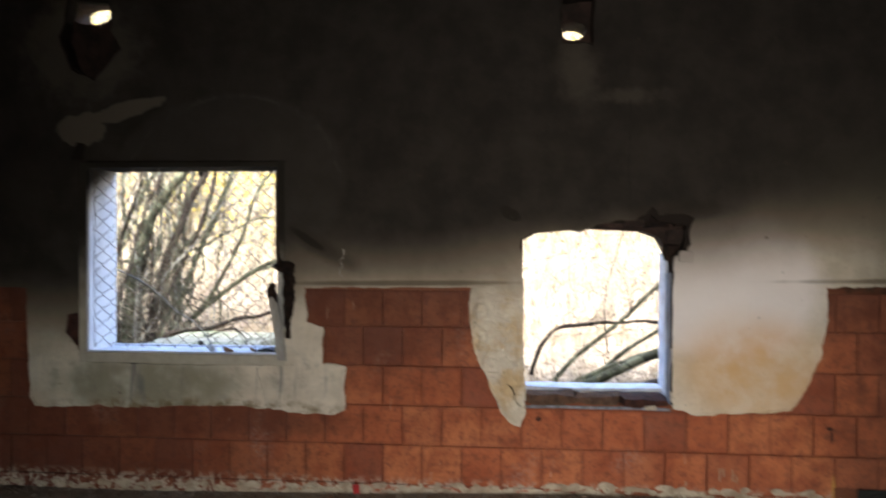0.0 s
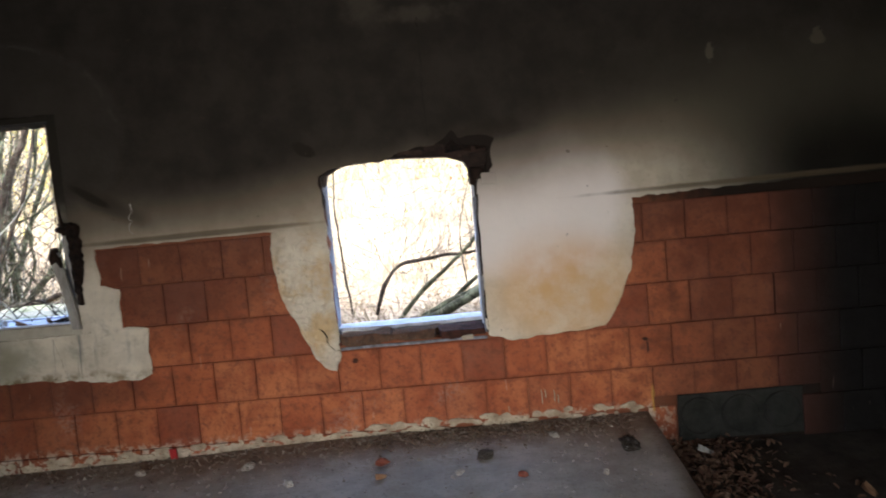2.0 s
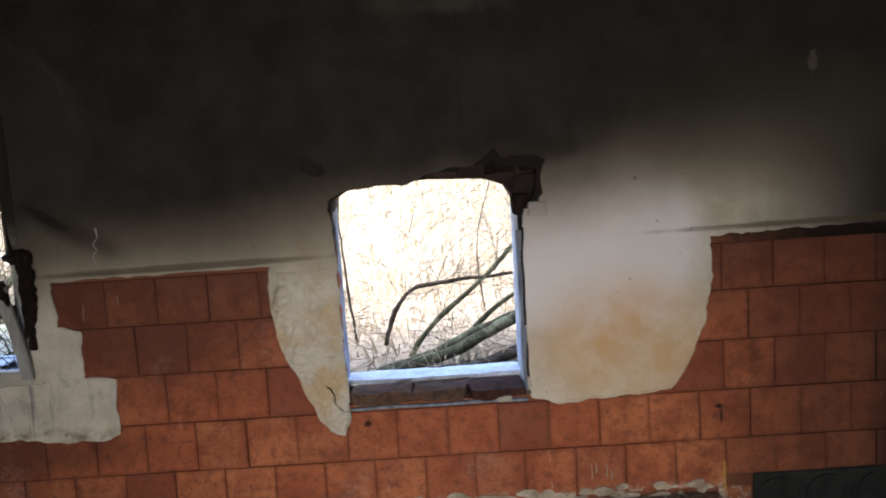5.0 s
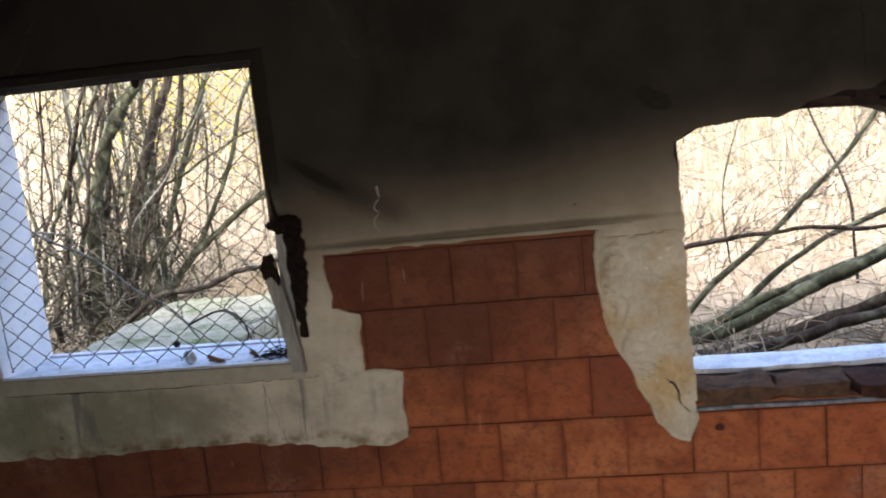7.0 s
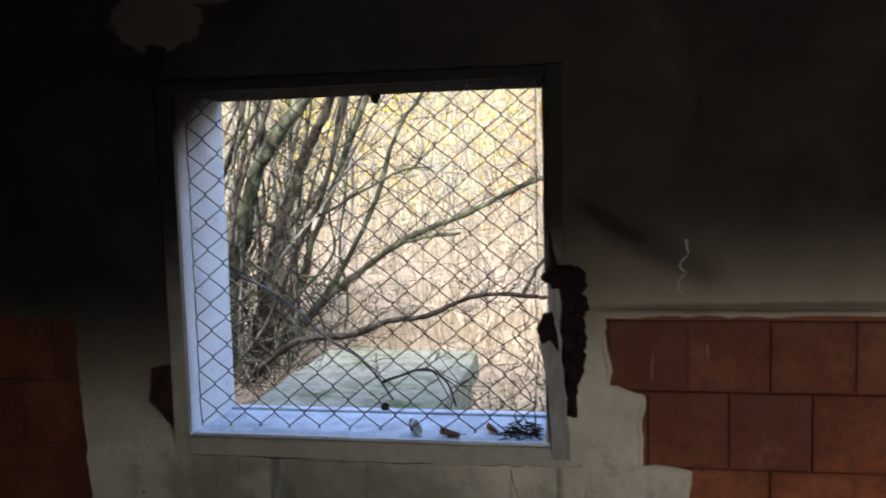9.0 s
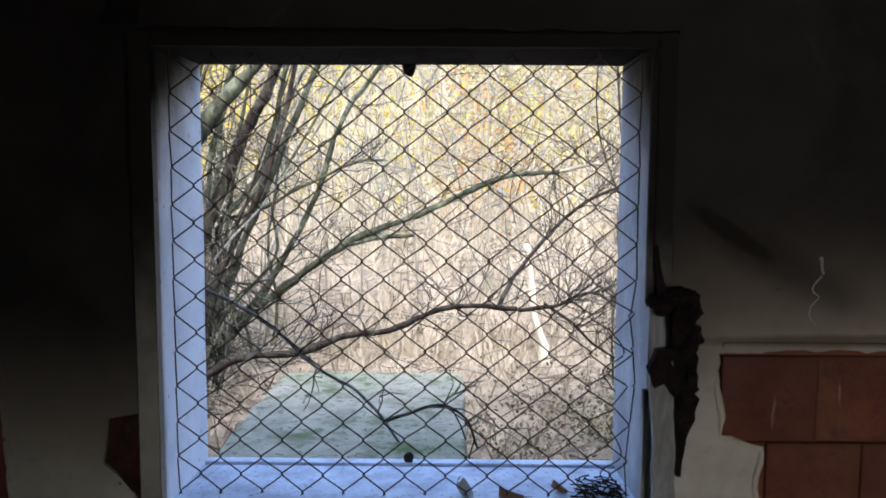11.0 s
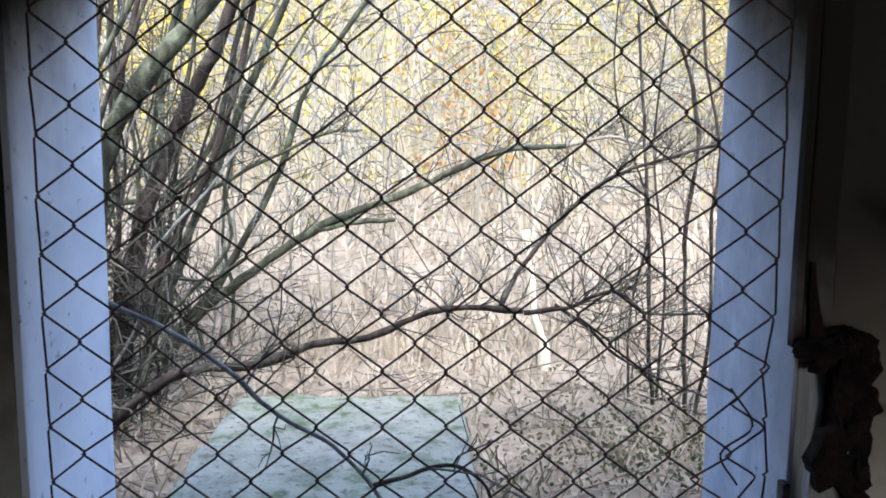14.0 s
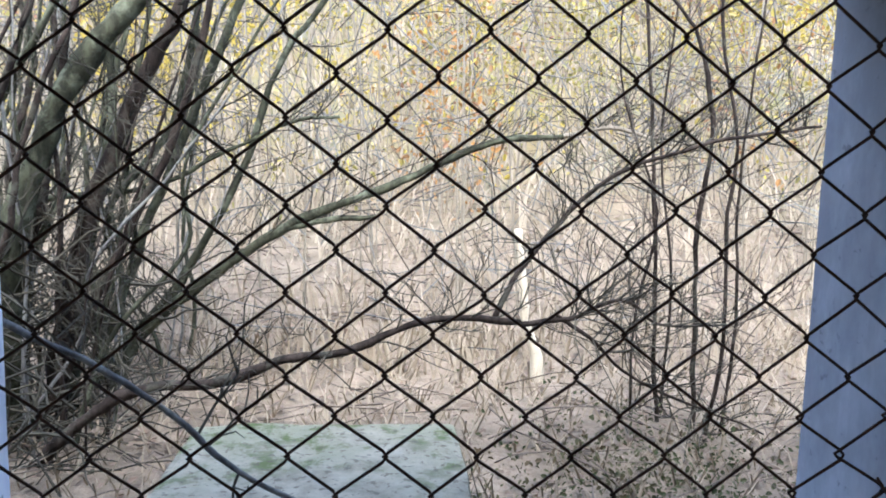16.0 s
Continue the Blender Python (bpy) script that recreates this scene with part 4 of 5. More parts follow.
part("mortar_crumb", local(box(1.10, 1.16, -0.010, 0.02, 0.425, 0.445, 0.005, 0.008, 4, 22), window_2), MORTAR, window_2)
for x0, x1, y0, z0, z1, sd in ((1.205, 1.28, 0.060, 1.165, 1.235, 24), (1.215, 1.34, 0.045, 1.245, 1.315, 28), (1.10, 1.235, 0.055, 1.325, 1.395, 29), (1.245, 1.36, 0.040, 1.325, 1.39, 33)):
    part("bare_brick", local(box(x0, x1, y0, 0.095, z0, z1, 0.006, 0.020, 7, sd), window_2), MASONRY if sd == 28 else CHAR, window_2, "dark bare brick in the broken corner")
for x0, x1, z0, z1, sd in ((0.87, 0.99, 1.322, 1.345, 34), (1.00, 1.10, 1.332, 1.362, 35)):
    part("bare_brick", local(box(x0, x1, 0.004, 0.03, z0, z1, 0.004, 0.010, 6, sd), window_2), MASONRY, window_2, "sooty masonry bared over the opening")
part("bare_brick", local(box(0.462, 0.50, 0.010, 0.05, 1.17, 1.26, 0.004, 0.010, 4, 25), window_2), MASONRY, window_2, "red brick bared at the chipped corner")
part("hanging_plaster", local(box(1.265, 1.325, -0.022, 0.006, 1.150, 1.215, 0.006, 0.022, 6, 26), window_2), PLASTER, window_2, "loose flake of plaster")

# ---- drain pipes in the wall over the channel ----
drain = thing("drain_block", (2.41, 0.02, -0.17), "dark grey clay block with three round drain mouths at floor level", "drain")
part("block", local(box(2.11, 2.71, 0.001, 0.06, -0.16, 0.065, 0.006, 0.005, 5, 31), drain), DRAIN, drain)
for k in range(3):
    bm = bmesh.new()
    c = Vector((2.21 + 0.20 * k, 0, -0.045))
    ring = []
    for r, y in ((0.094, 0.002), (0.092, -0.006), (0.086, -0.007), (0.080, -0.001), (0.0, 0.0)):
        ring.append([bm.verts.new((c.x + r * math.cos(a), y, c.z + r * math.sin(a))) for a in (i * math.tau / 26 for i in range(26))] if r else [bm.verts.new((c.x, y, c.z))])
    for a, b in zip(ring, ring[1:]):
        for i in range(26):
            j = (i + 1) % 26
            bm.faces.new((a[i], a[j], b[0]) if len(b) == 1 else (a[i], a[j], b[j], b[i]))
    part("drain_mouth", local(bm, drain), DRAIN, drain, "round blocked drain mouth")

# lime and paint left along the foot of the wall: thin flakes of all sizes
bm = bmesh.new()
rnd = random.Random(9)
for k in range(330):
    x = rnd.uniform(X0 + 0.1, 1.93) if k % 3 else rnd.gauss(-0.1, 0.8)
    if x > 1.93:
        continue
    w, h = rnd.uniform(0.008, 0.045), rnd.uniform(0.005, 0.018)
    flake = layer([ragged(oval(x, floor_height(x) + rnd.random() ** 1.6 * 0.045, w, h, 9), 0.012, 0.007, k * 0.7)], -0.0035 - rnd.random() * 0.003, 0.002)
    me = bpy.data.meshes.new("tmp")
    flake.to_mesh(me)
    flake.free()
    bm.from_mesh(me)
    bpy.data.meshes.remove(me)
tagged(mesh_object("mortar_strip", bm, MORTAR), "flaking lime and mortar along the foot of the wall", "mortar", kind="stuff")
rag = thing("plastic_scrap", (-0.33, -0.03, floor_height(-0.33)), "small scrap of red plastic at the foot of the wall", "scrap")
part("scrap", box(-0.018, 0.018, -0.004, 0.004, 0.0, 0.055, 0.002, 0.008, 3, 2), RED_RAG, rag)


# ---- rubble and leaves on the floor ----
def rock(name, at, size, material, label, seed):
    at = (at[0], at[1], at[2] + floor_height(at[0]))
    ob = thing(name, at, label, "rubble", "loose rubble on the floor")
    bm = bmesh.new()
    bmesh.ops.create_icosphere(bm, subdivisions=3, radius=1.0)
    for v in bm.verts:
        d = 1 + 0.7 * noise.noise(v.co * 1.3 + Vector((seed, 0, 0))) + 0.5 * noise.noise(v.co * 3.2 + Vector((0, seed, 0))) + 0.3 * noise.noise(v.co * 8 + Vector((0, seed, 0)))
        q = v.co * d
        m = max(abs(q.x), abs(q.y), abs(q.z))
        v.co = Vector((q.x * size[0], q.y * size[1], q.z * size[2])) * (0.7 + 0.3 / max(m, 0.4))
    bmesh.ops.rotate(bm, matrix=Matrix.Rotation(seed * 1.7, 3, "Z"), verts=bm.verts)
    low = min(v.co.z for v in bm.verts)
    bmesh.ops.translate(bm, vec=(0, 0, -low - 0.003), verts=bm.verts)
    part("lump", bm, material, ob)
    return ob


rock("rubble_lump", (1.77, -0.49, 0), (0.060, 0.034, 0.022), MUD, "flat dark lump of cracked dirt on the concrete", 1.0)
rock("rubble_lump", (0.72, -0.45, 0), (0.026, 0.018, 0.016), BRICK, "broken brick fragment on the concrete", 2.0)
rock("rubble_lump", (0.34, -0.57, 0), (0.022, 0.016, 0.014), STONE, "pale stone chip on the concrete", 3.0)
rock("rubble_lump", (1.16, -0.47, 0), (0.036, 0.024, 0.018), MUD, "dark crumbled lump on the concrete", 4.0)
rock("rubble_lump", (1.48, -0.26, 0), (0.020, 0.016, 0.012), STONE, "pale stone chip on the concrete", 5.0)
rock("rubble_lump", (1.05, -0.62, 0), (0.018, 0.014, 0.010), STONE, "pale stone chip on the concrete", 6.0)
rock("rubble_lump", (1.30, -0.70, 0), (0.020, 0.015, 0.010), BRICK, "small brick chip on the concrete", 7.0)
rock("rubble_lump", (0.10, -0.30, 0), (0.028, 0.018, 0.014), STONE, "pale stone chip on the concrete", 8.0)
rock("rubble_lump", (-0.42, -0.22, 0), (0.026, 0.018, 0.014), STONE, "pale stone chip on the concrete", 9.0)
rock("rubble_lump", (1.62, -0.75, 0), (0.012, 0.010, 0.012), STONE, "pale stone chip on the concrete", 10.0)

rnd = random.Random(21)
grit = bmesh.new()


def crumb(bm, c, s):
    """A four- to six-cornered crumb."""
    vs = [bm.verts.new(c + Vector((rnd.uniform(-1, 1) * s, rnd.uniform(-1, 1) * s, z * s * rnd.uniform(0.5, 1.0)))) for z in (-0.1, -0.1, -0.1, 1.0)]
    for t in ((0, 1, 2), (0, 1, 3), (1, 2, 3), (2, 0, 3)):
        bm.faces.new([vs[i] for i in t])


for k in range(4200):
    x = rnd.uniform(-2.4, 1.9)
    y = -rnd.expovariate(4.5) - 0.02 if rnd.random() < 0.75 else rnd.uniform(-3.0, -0.05)
    if y > -3.5:
        crumb(grit, Vector((x, y, floor_height(x) + 0.003)), rnd.choice((0.003, 0.004, 0.006, 0.008, 0.013)))
tagged(mesh_object("floor_grit", grit, RUBBLE), "scattered grit and plaster crumbs on the concrete", "grit", kind="stuff")
dirt = bmesh.new()
for k in range(2100):
    x = rnd.gauss(1.15, 0.42) if k % 3 else rnd.uniform(-2.2, 1.9)
    if x > 1.93:
        continue
    crumb(dirt, Vector((x, -0.03 - abs(rnd.gauss(0, 0.11)), floor_height(x) + 0.003)), rnd.uniform(0.004, 0.013))
tagged(mesh_object("dirt_drift", dirt, DRIFT), "drift of dark dirt crumbs against the wall", "dirt", kind="stuff")
litter = bmesh.new()


def flat_leaf(bm, c, s, turn, lift):
    """A small folded leaf of six corners."""
    m = Matrix.Translation(c) @ Euler((rnd.uniform(-lift, lift), rnd.uniform(-lift, lift), turn)).to_matrix().to_4x4()
    pts = ((-0.5, 0, 0), (-0.15, -0.3, 0.12), (0.35, -0.22, 0.1), (0.55, 0, 0), (0.35, 0.22, 0.1), (-0.15, 0.3, 0.12))
    v = [bm.verts.new(m @ (Vector(p) * s)) for p in pts]
    bm.faces.new((v[0], v[1], v[2], v[3]))
    bm.faces.new((v[0], v[3], v[4], v[5]))


for k in range(1100):
    y = -abs(rnd.gauss(0, 0.55)) - 0.02
    x = 1.99 + abs(rnd.gauss(0, 0.20))
    if y > -3.2 and x < 3.6:
        flat_leaf(litter, Vector((x, y, -0.178 + max(0.0, rnd.gauss(0.012, 0.016)))), rnd.uniform(0.014, 0.042), rnd.uniform(0, 6.3), 0.8)
tagged(mesh_object("leaf_litter", litter, LITTER), "drift of brown dead leaves in the channel", "leaves", kind="stuff")
curled_leaf("leaf", (2.62, -0.75, -0.165), 0.075, 20, DRY_LEAF, "single brown leaf on the channel dirt", 30)
curled_leaf("leaf", (2.16, -0.22, -0.150), 0.070, 70, PALE_WOOD, "pale curled leaf on the channel dirt", 30)
curled_leaf("leaf", (0.73, -0.62, 0.002), 0.055, 140, DRY_LEAF, "brown leaf on the concrete", 25)

# ---- outside ----
def ground_height(x, y):
    rise = max(0.0, y - 2.6)
    h = 0.20 + 0.05 * min(max(y, 0.0), 2.6) + 0.30 * rise + 0.012 * rise * rise * (1 if rise < 14 else 14 / rise)
    if y < -8:
        h = 0.0
    return h + 0.05 * noise.noise(Vector((x * 0.9, y * 0.9, 0))) + 0.25 * noise.noise(Vector((x * 0.16, y * 0.16, 5))) * min(1.0, rise / 3)


bm = bmesh.new()
xs = [-600, -200, -80, -40, -24, -16] + [-12 + 0.5 * i for i in range(49)] + [16, 24, 40, 80, 200, 600]
ys = [OUT - 0.01] + [0.6 + 0.3 * i for i in range(16)] + [5.6 + 0.8 * i for i in range(18)] + [22, 28, 36, 50, 90, 200, 600]
rows = [[bm.verts.new((x, y, ground_height(x, min(y, 28)))) for y in ys] for x in xs]
for a, b in zip(rows, rows[1:]):
    for j in range(len(ys) - 1):
        bm.faces.new((a[j], b[j], b[j + 1], a[j + 1]))
tagged(mesh_object("ground", bm, SOIL, True), "leaf-strewn dry hillside rising behind the building", "ground", kind="structure")
bm = bmesh.new()
for x0, x1, y0, y1 in ((-600, 600, -600, BACK - 0.25), (-600, X0 - 0.25, BACK - 0.25, OUT - 0.01), (X1 + 0.25, 600, BACK - 0.25, OUT - 0.01)):
    bm.faces.new([bm.verts.new(p) for p in ((x0, y0, -0.02), (x1, y0, -0.02), (x1, y1, -0.02), (x0, y1, -0.02))])
tagged(mesh_object("ground_front", bm, SOIL), "plain ground round the building", "ground", kind="structure")

# concrete slab beside the wall
slab = thing("concrete_slab", (-1.44, 0.85, 0.15), "mossy grey-green concrete slab beside the building", "slab")
part("slab_top", local(box(-1.80, -1.115, 0.38, 1.36, 0.50, 0.622, 0.018, 0.010, 9, 41), slab), SLAB, slab)
part("slab_base", local(box(-1.77, -1.145, 0.42, 1.32, 0.10, 0.51, 0.012, 0.010, 6, 42), slab), SLAB, slab)


def limb(parent, points, r0, r1, material, name="branch", sides=7, seed=0, label=""):
    bm = bmesh.new()
    path = smooth_path(points, 6)
    path = [p + noise.noise_vector(p * 5 + Vector((seed, 0, 0))) * min(0.012, r0 * 0.7) + noise.noise_vector(p * 17 + Vector((0, seed, 0))) * min(0.008, r0 * 0.6) for p in path]
    tube(bm, path, r0, r1, sides, 0.35, seed)
    part(name, local(bm, parent), material, parent, label, smooth=True)
    return path


def twigs(bm, path, rnd, count, length, r=0.0022, spread=1.0, forks=2, lift=0.25):
    """Fine side shoots that leave a limb and split again."""
    for _ in range(count):
        i = rnd.randrange(len(path) // 5, len(path) - 1)
        start = path[i]
        along = (path[i + 1] - path[i]).normalized()
        d = (along * rnd.uniform(0.1, 0.8) + Vector((rnd.uniform(-1, 1), rnd.uniform(-0.6, 0.6), rnd.uniform(-0.7, 1) + lift)) * spread).normalized()
        ln = length * rnd.uniform(0.4, 1.2)
        pts = [start]
        for k in range(5):
            d = (d + Vector((rnd.uniform(-1, 1), rnd.uniform(-1, 1), rnd.uniform(-0.8, 0.9))) * 0.48).normalized()
            pts.append(pts[-1] + d * ln / 5)
        tube(bm, pts, r, r * 0.4, 3)
        for _ in range(forks):
            j = rnd.randrange(1, 5)
            e = (d + Vector((rnd.uniform(-1, 1), rnd.uniform(-0.7, 0.7), rnd.uniform(-0.5, 1)))).normalized()
            q = [pts[j], pts[j] + e * ln * 0.22, pts[j] + (e + Vector((rnd.uniform(-0.4, 0.4), 0, rnd.uniform(-0.3, 0.4)))) * ln * 0.36]
            tube(bm, q, r * 0.6, r * 0.3, 3)


# the many-stemmed bush beside the slab
rnd = random.Random(31)
bush = thing("bush", (-2.35, 2.25, ground_height(-2.35, 2.25)), "bare many-stemmed hazel bush with greenish grey bark", "bush")
grown = []
def bush_limb(points, r0, r1, material=BARK, label="", seed=0):
    grown.append(limb(bush, points, r0, r1, material, "branch" if r0 < 0.022 else "stem", 8, seed, label))


bush_limb([(-2.483, 2.55, 0.200), (-2.272, 2.5, 0.582), (-2.042, 2.5, 0.782), (-1.672, 2.5, 1.032), (-1.382, 2.5, 1.142), (-1.102, 2.5, 1.272), (-0.862, 2.5, 1.372), (-0.612, 2.5, 1.392)], 0.027, 0.011, BARK, "", 1)
bush_limb([(-0.612, 2.5, 1.392), (-0.412, 2.5, 1.432), (-0.152, 2.5, 1.372), (0.238, 2.5, 1.422)], 0.010, 0.005, PALE_BARK, "", 2)
bush_limb([(-1.732, 2.5, 1.002), (-1.552, 2.5, 1.042), (-1.352, 2.5, 1.057)], 0.015, 0.009, BARK, "", 3)
bush_limb([(-0.950, 1.85, 0.798), (-0.871, 1.9, 0.938), (-0.723, 1.95, 1.109), (-0.583, 1.95, 1.239), (-0.383, 1.95, 1.329), (-0.173, 1.95, 1.389), (0.157, 1.95, 1.439)], 0.010, 0.005, DARK_BARK, "", 4)
bush_limb([(-2.491, 1.9, 0.238), (-2.338, 1.8, 0.398), (-2.188, 1.8, 0.518), (-2.018, 1.8, 0.578), (-1.838, 1.8, 0.598), (-1.618, 1.8, 0.668), (-1.438, 1.8, 0.698), (-1.208, 1.8, 0.788), (-1.068, 1.8, 0.808), (-0.868, 1.8, 0.788)], 0.021, 0.010, DARK_BARK, "", 5)
bush_limb([(-0.868, 1.8, 0.788), (-0.718, 1.8, 0.808), (-0.618, 1.8, 0.848), (-0.518, 1.8, 0.858), (-0.408, 1.8, 0.788), (-0.198, 1.8, 0.788)], 0.0095, 0.004, DARK_BARK, "", 6)
bush_limb([(-0.758, 1.8, 0.818), (-0.638, 1.8, 0.738), (-0.490, 1.85, 0.598), (-0.241, 1.9, 0.478), (0.009, 1.9, 0.378)], 0.007, 0.003, DARK_BARK, "", 7)
bush_limb([(-2.428, 1.5, 0.996), (-2.157, 0.9, 1.072), (-1.917, 0.6, 1.070), (-1.753, 0.55, 1.010), (-1.632, 0.55, 0.928), (-1.534, 0.55, 0.837), (-1.428, 0.55, 0.769), (-1.345, 0.55, 0.678), (-1.296, 0.55, 0.610)], 0.0065, 0.004, GREY_BARK, "", 8)
bush_limb([(-1.345, 0.55, 0.685), (-1.276, 0.53, 0.716), (-1.185, 0.53, 0.739), (-1.117, 0.53, 0.694), (-1.085, 0.53, 0.610)], 0.0055, 0.003, DARK_BARK, "", 9)
bush_limb([(-2.755, 2.3, 1.081), (-2.485, 2.3, 1.131), (-2.145, 2.3, 1.181), (-1.915, 2.3, 1.301), (-1.665, 2.3, 1.421), (-1.485, 2.3, 1.441)], 0.013, 0.006, BARK, "", 10)
bush_limb([(-2.648, 2.1, 0.200), (-2.545, 2, 0.919), (-2.405, 2, 1.369), (-2.255, 2, 1.629), (-2.025, 2, 1.889), (-1.645, 2, 2.419)], 0.050, 0.026, BARK, "", 11)
bush_limb([(-2.522, 2.2, 0.200), (-2.472, 2.2, 0.600), (-2.362, 2.2, 1.060), (-2.152, 2.2, 1.560), (-2.032, 2.2, 1.800), (-1.752, 2.2, 2.520)], 0.044, 0.022, DARK_BARK, "", 12)
bush_limb([(-2.508, 2.4, 0.200), (-2.388, 2.4, 0.561), (-2.228, 2.4, 0.991), (-2.008, 2.4, 1.511), (-1.808, 2.4, 1.971), (-1.558, 2.4, 2.521)], 0.024, 0.012, BARK, "", 13)
bush_limb([(-2.567, 2.65, 0.200), (-2.405, 2.6, 0.473), (-2.115, 2.6, 0.823), (-1.905, 2.6, 1.203), (-1.755, 2.6, 1.623), (-1.555, 2.6, 1.913), (-1.165, 2.6, 2.423)], 0.021, 0.010, BARK, "", 14)
bush_limb([(-2.548, 2.1, 0.200), (-2.418, 2.1, 0.540), (-2.258, 2.1, 0.900), (-2.068, 2.1, 1.290), (-1.928, 2.1, 1.710), (-1.798, 2.1, 2.320)], 0.020, 0.010, DARK_BARK, "", 15)
for k in range(58):
    bx, by = -2.68 + rnd.uniform(-0.55, 0.45), 2.3 + rnd.uniform(-0.45, 0.6)
    lean, h = rnd.gauss(0.32, 0.36), rnd.uniform(1.6, 3.0)
    bend = rnd.uniform(0.9, 1.8)
    pts = [(bx, by, 0.2)]
    for u in (0.14, 0.28, 0.43, 0.58, 0.78, 1.0):
        pts.append((bx + lean * u ** bend + rnd.gauss(0, 0.035), by + rnd.gauss(0, 0.05), 0.2 + h * u))
    r = rnd.choice((0.005, 0.007, 0.009, 0.012, 0.015, 0.021) if bx < -2.5 else (0.004, 0.005, 0.007, 0.010, 0.013))
    bush_limb(pts, r, r * 0.45, rnd.choice((BARK, DARK_BARK, GREY_BARK, GREY_BARK) if r < 0.009 else (BARK, BARK, DARK_BARK)), "", 20 + k)
fine = bmesh.new()
for k, path in enumerate(grown):
    twigs(fine, path, rnd, 5 if k in (2, 7, 8) else 40 if k < 7 else 24 if k < 15 else 8, 0.30, 0.0030, 0.8, 4)
for k in range(380):
    c = Vector((-2.58 + rnd.gauss(0, 0.24), 2.0 + rnd.gauss(0, 0.30), 0.22 + rnd.random() ** 1.5 * 0.75))
    pts = [c]
    d = Vector((rnd.uniform(-1, 1), rnd.uniform(-0.5, 0.5), rnd.uniform(-0.5, 0.8))).normalized()
    for _ in range(5):
        d = (d + Vector((rnd.uniform(-1, 1), rnd.uniform(-1, 1), rnd.uniform(-1, 1))) * 0.45).normalized()
        pts.append(pts[-1] + d * 0.09)
    tube(fine, pts, rnd.uniform(0.0025, 0.007), 0.0015, 4)
tagged(part("brushwood", local(fine, bush), DARK_TWIG, bush, "tangle of fine bare twigs"), kind="stuff")

# slender saplings that rise close behind the wired window
for n, (pts, r) in enumerate((([(-0.148, 2.1, 0.200), (-0.178, 2.1, 0.610), (-0.188, 2.1, 1.070), (-0.158, 2.1, 1.410), (-0.188, 2.1, 1.580), (-0.248, 2.1, 1.770), (-0.378, 2.1, 1.940), (-0.548, 2.1, 2.320)], 0.011),
                              ([(-0.165, 2, 0.200), (-0.145, 2, 0.409), (-0.115, 2, 0.639), (-0.125, 2, 1.079), (-0.115, 2, 1.409), (-0.185, 2, 1.719), (-0.205, 2, 1.929), (-0.245, 2, 2.419)], 0.009),
                              ([(-0.252, 2.2, 0.200), (-0.292, 2.2, 0.590), (-0.332, 2.2, 1.290), (-0.383, 2.25, 1.920)], 0.011),
                              ([(-0.225, 2.3, 0.200), (-0.205, 2.3, 0.821), (-0.275, 2.3, 1.421), (-0.215, 2.3, 2.121)], 0.007),
                              ([(-0.353, 2.25, 0.200), (-0.372, 2.2, 0.720), (-0.312, 2.2, 1.120), (-0.472, 2.2, 1.620), (-0.452, 2.2, 2.220)], 0.006),
                              ([(-0.068, 2.1, 0.200), (-0.028, 2.1, 0.720), (-0.048, 2.1, 1.220), (0.002, 2.1, 1.920)], 0.008))):
    sap = thing("sapling", (pts[0][0], pts[0][1], ground_height(pts[0][0], pts[0][1]) - 0.03), "slender bare brown sapling with forking twigs", "sapling", "saplings behind the window")
    path = limb(sap, pts, r, r * 0.5, DARK_BARK, "trunk", 6, 60 + n)
    bm = bmesh.new()
    twigs(bm, path, rnd, 16, 0.45, 0.0026, 0.9, 3)
    tagged(part("brushwood", local(bm, sap), TWIG, sap), kind="stuff")
post = thing("dead_sapling", (-0.59, 2.6, ground_height(-0.59, 2.6) - 0.03), "pale dead sapling without bark", "sapling")
limb(post, [(-0.655, 2.6, 0.200), (-0.665, 2.6, 0.443), (-0.720, 2.6, 0.643), (-0.740, 2.6, 0.823), (-0.765, 2.6, 1.003)], 0.026, 0.015, BONE, "trunk", 8, 71)

# fallen limbs behind the broken window
fallen = thing("fallen_branch", (0.9, 1.4, ground_height(0.9, 1.4)), "crooked fallen branches behind the broken window", "branch")
w2 = [limb(fallen, [(0.56, 1.4, 0.36), (0.62, 1.4, 0.54), (0.74, 1.4, 0.67), (0.89, 1.4, 0.70), (1.11, 1.4, 0.72), (1.32, 1.4, 0.73), (1.65, 1.4, 0.71), (2.1, 1.4, 0.80)], 0.014, 0.009, DARK_BARK, "branch", 7, 81),
      limb(fallen, [(0.62, 1.4, 0.15), (0.79, 1.4, 0.41), (1.05, 1.4, 0.64), (1.25, 1.4, 0.82), (1.44, 1.4, 1.02), (1.59, 1.4, 1.21), (1.8, 1.4, 1.6)], 0.017, 0.010, BARK, "branch", 7, 82)]
bm = bmesh.new()
for path in w2:
    twigs(bm, path, rnd, 34, 0.5, 0.0026, 0.8, 3)
tagged(part("brushwood", local(bm, fallen), TWIG, fallen), kind="stuff")
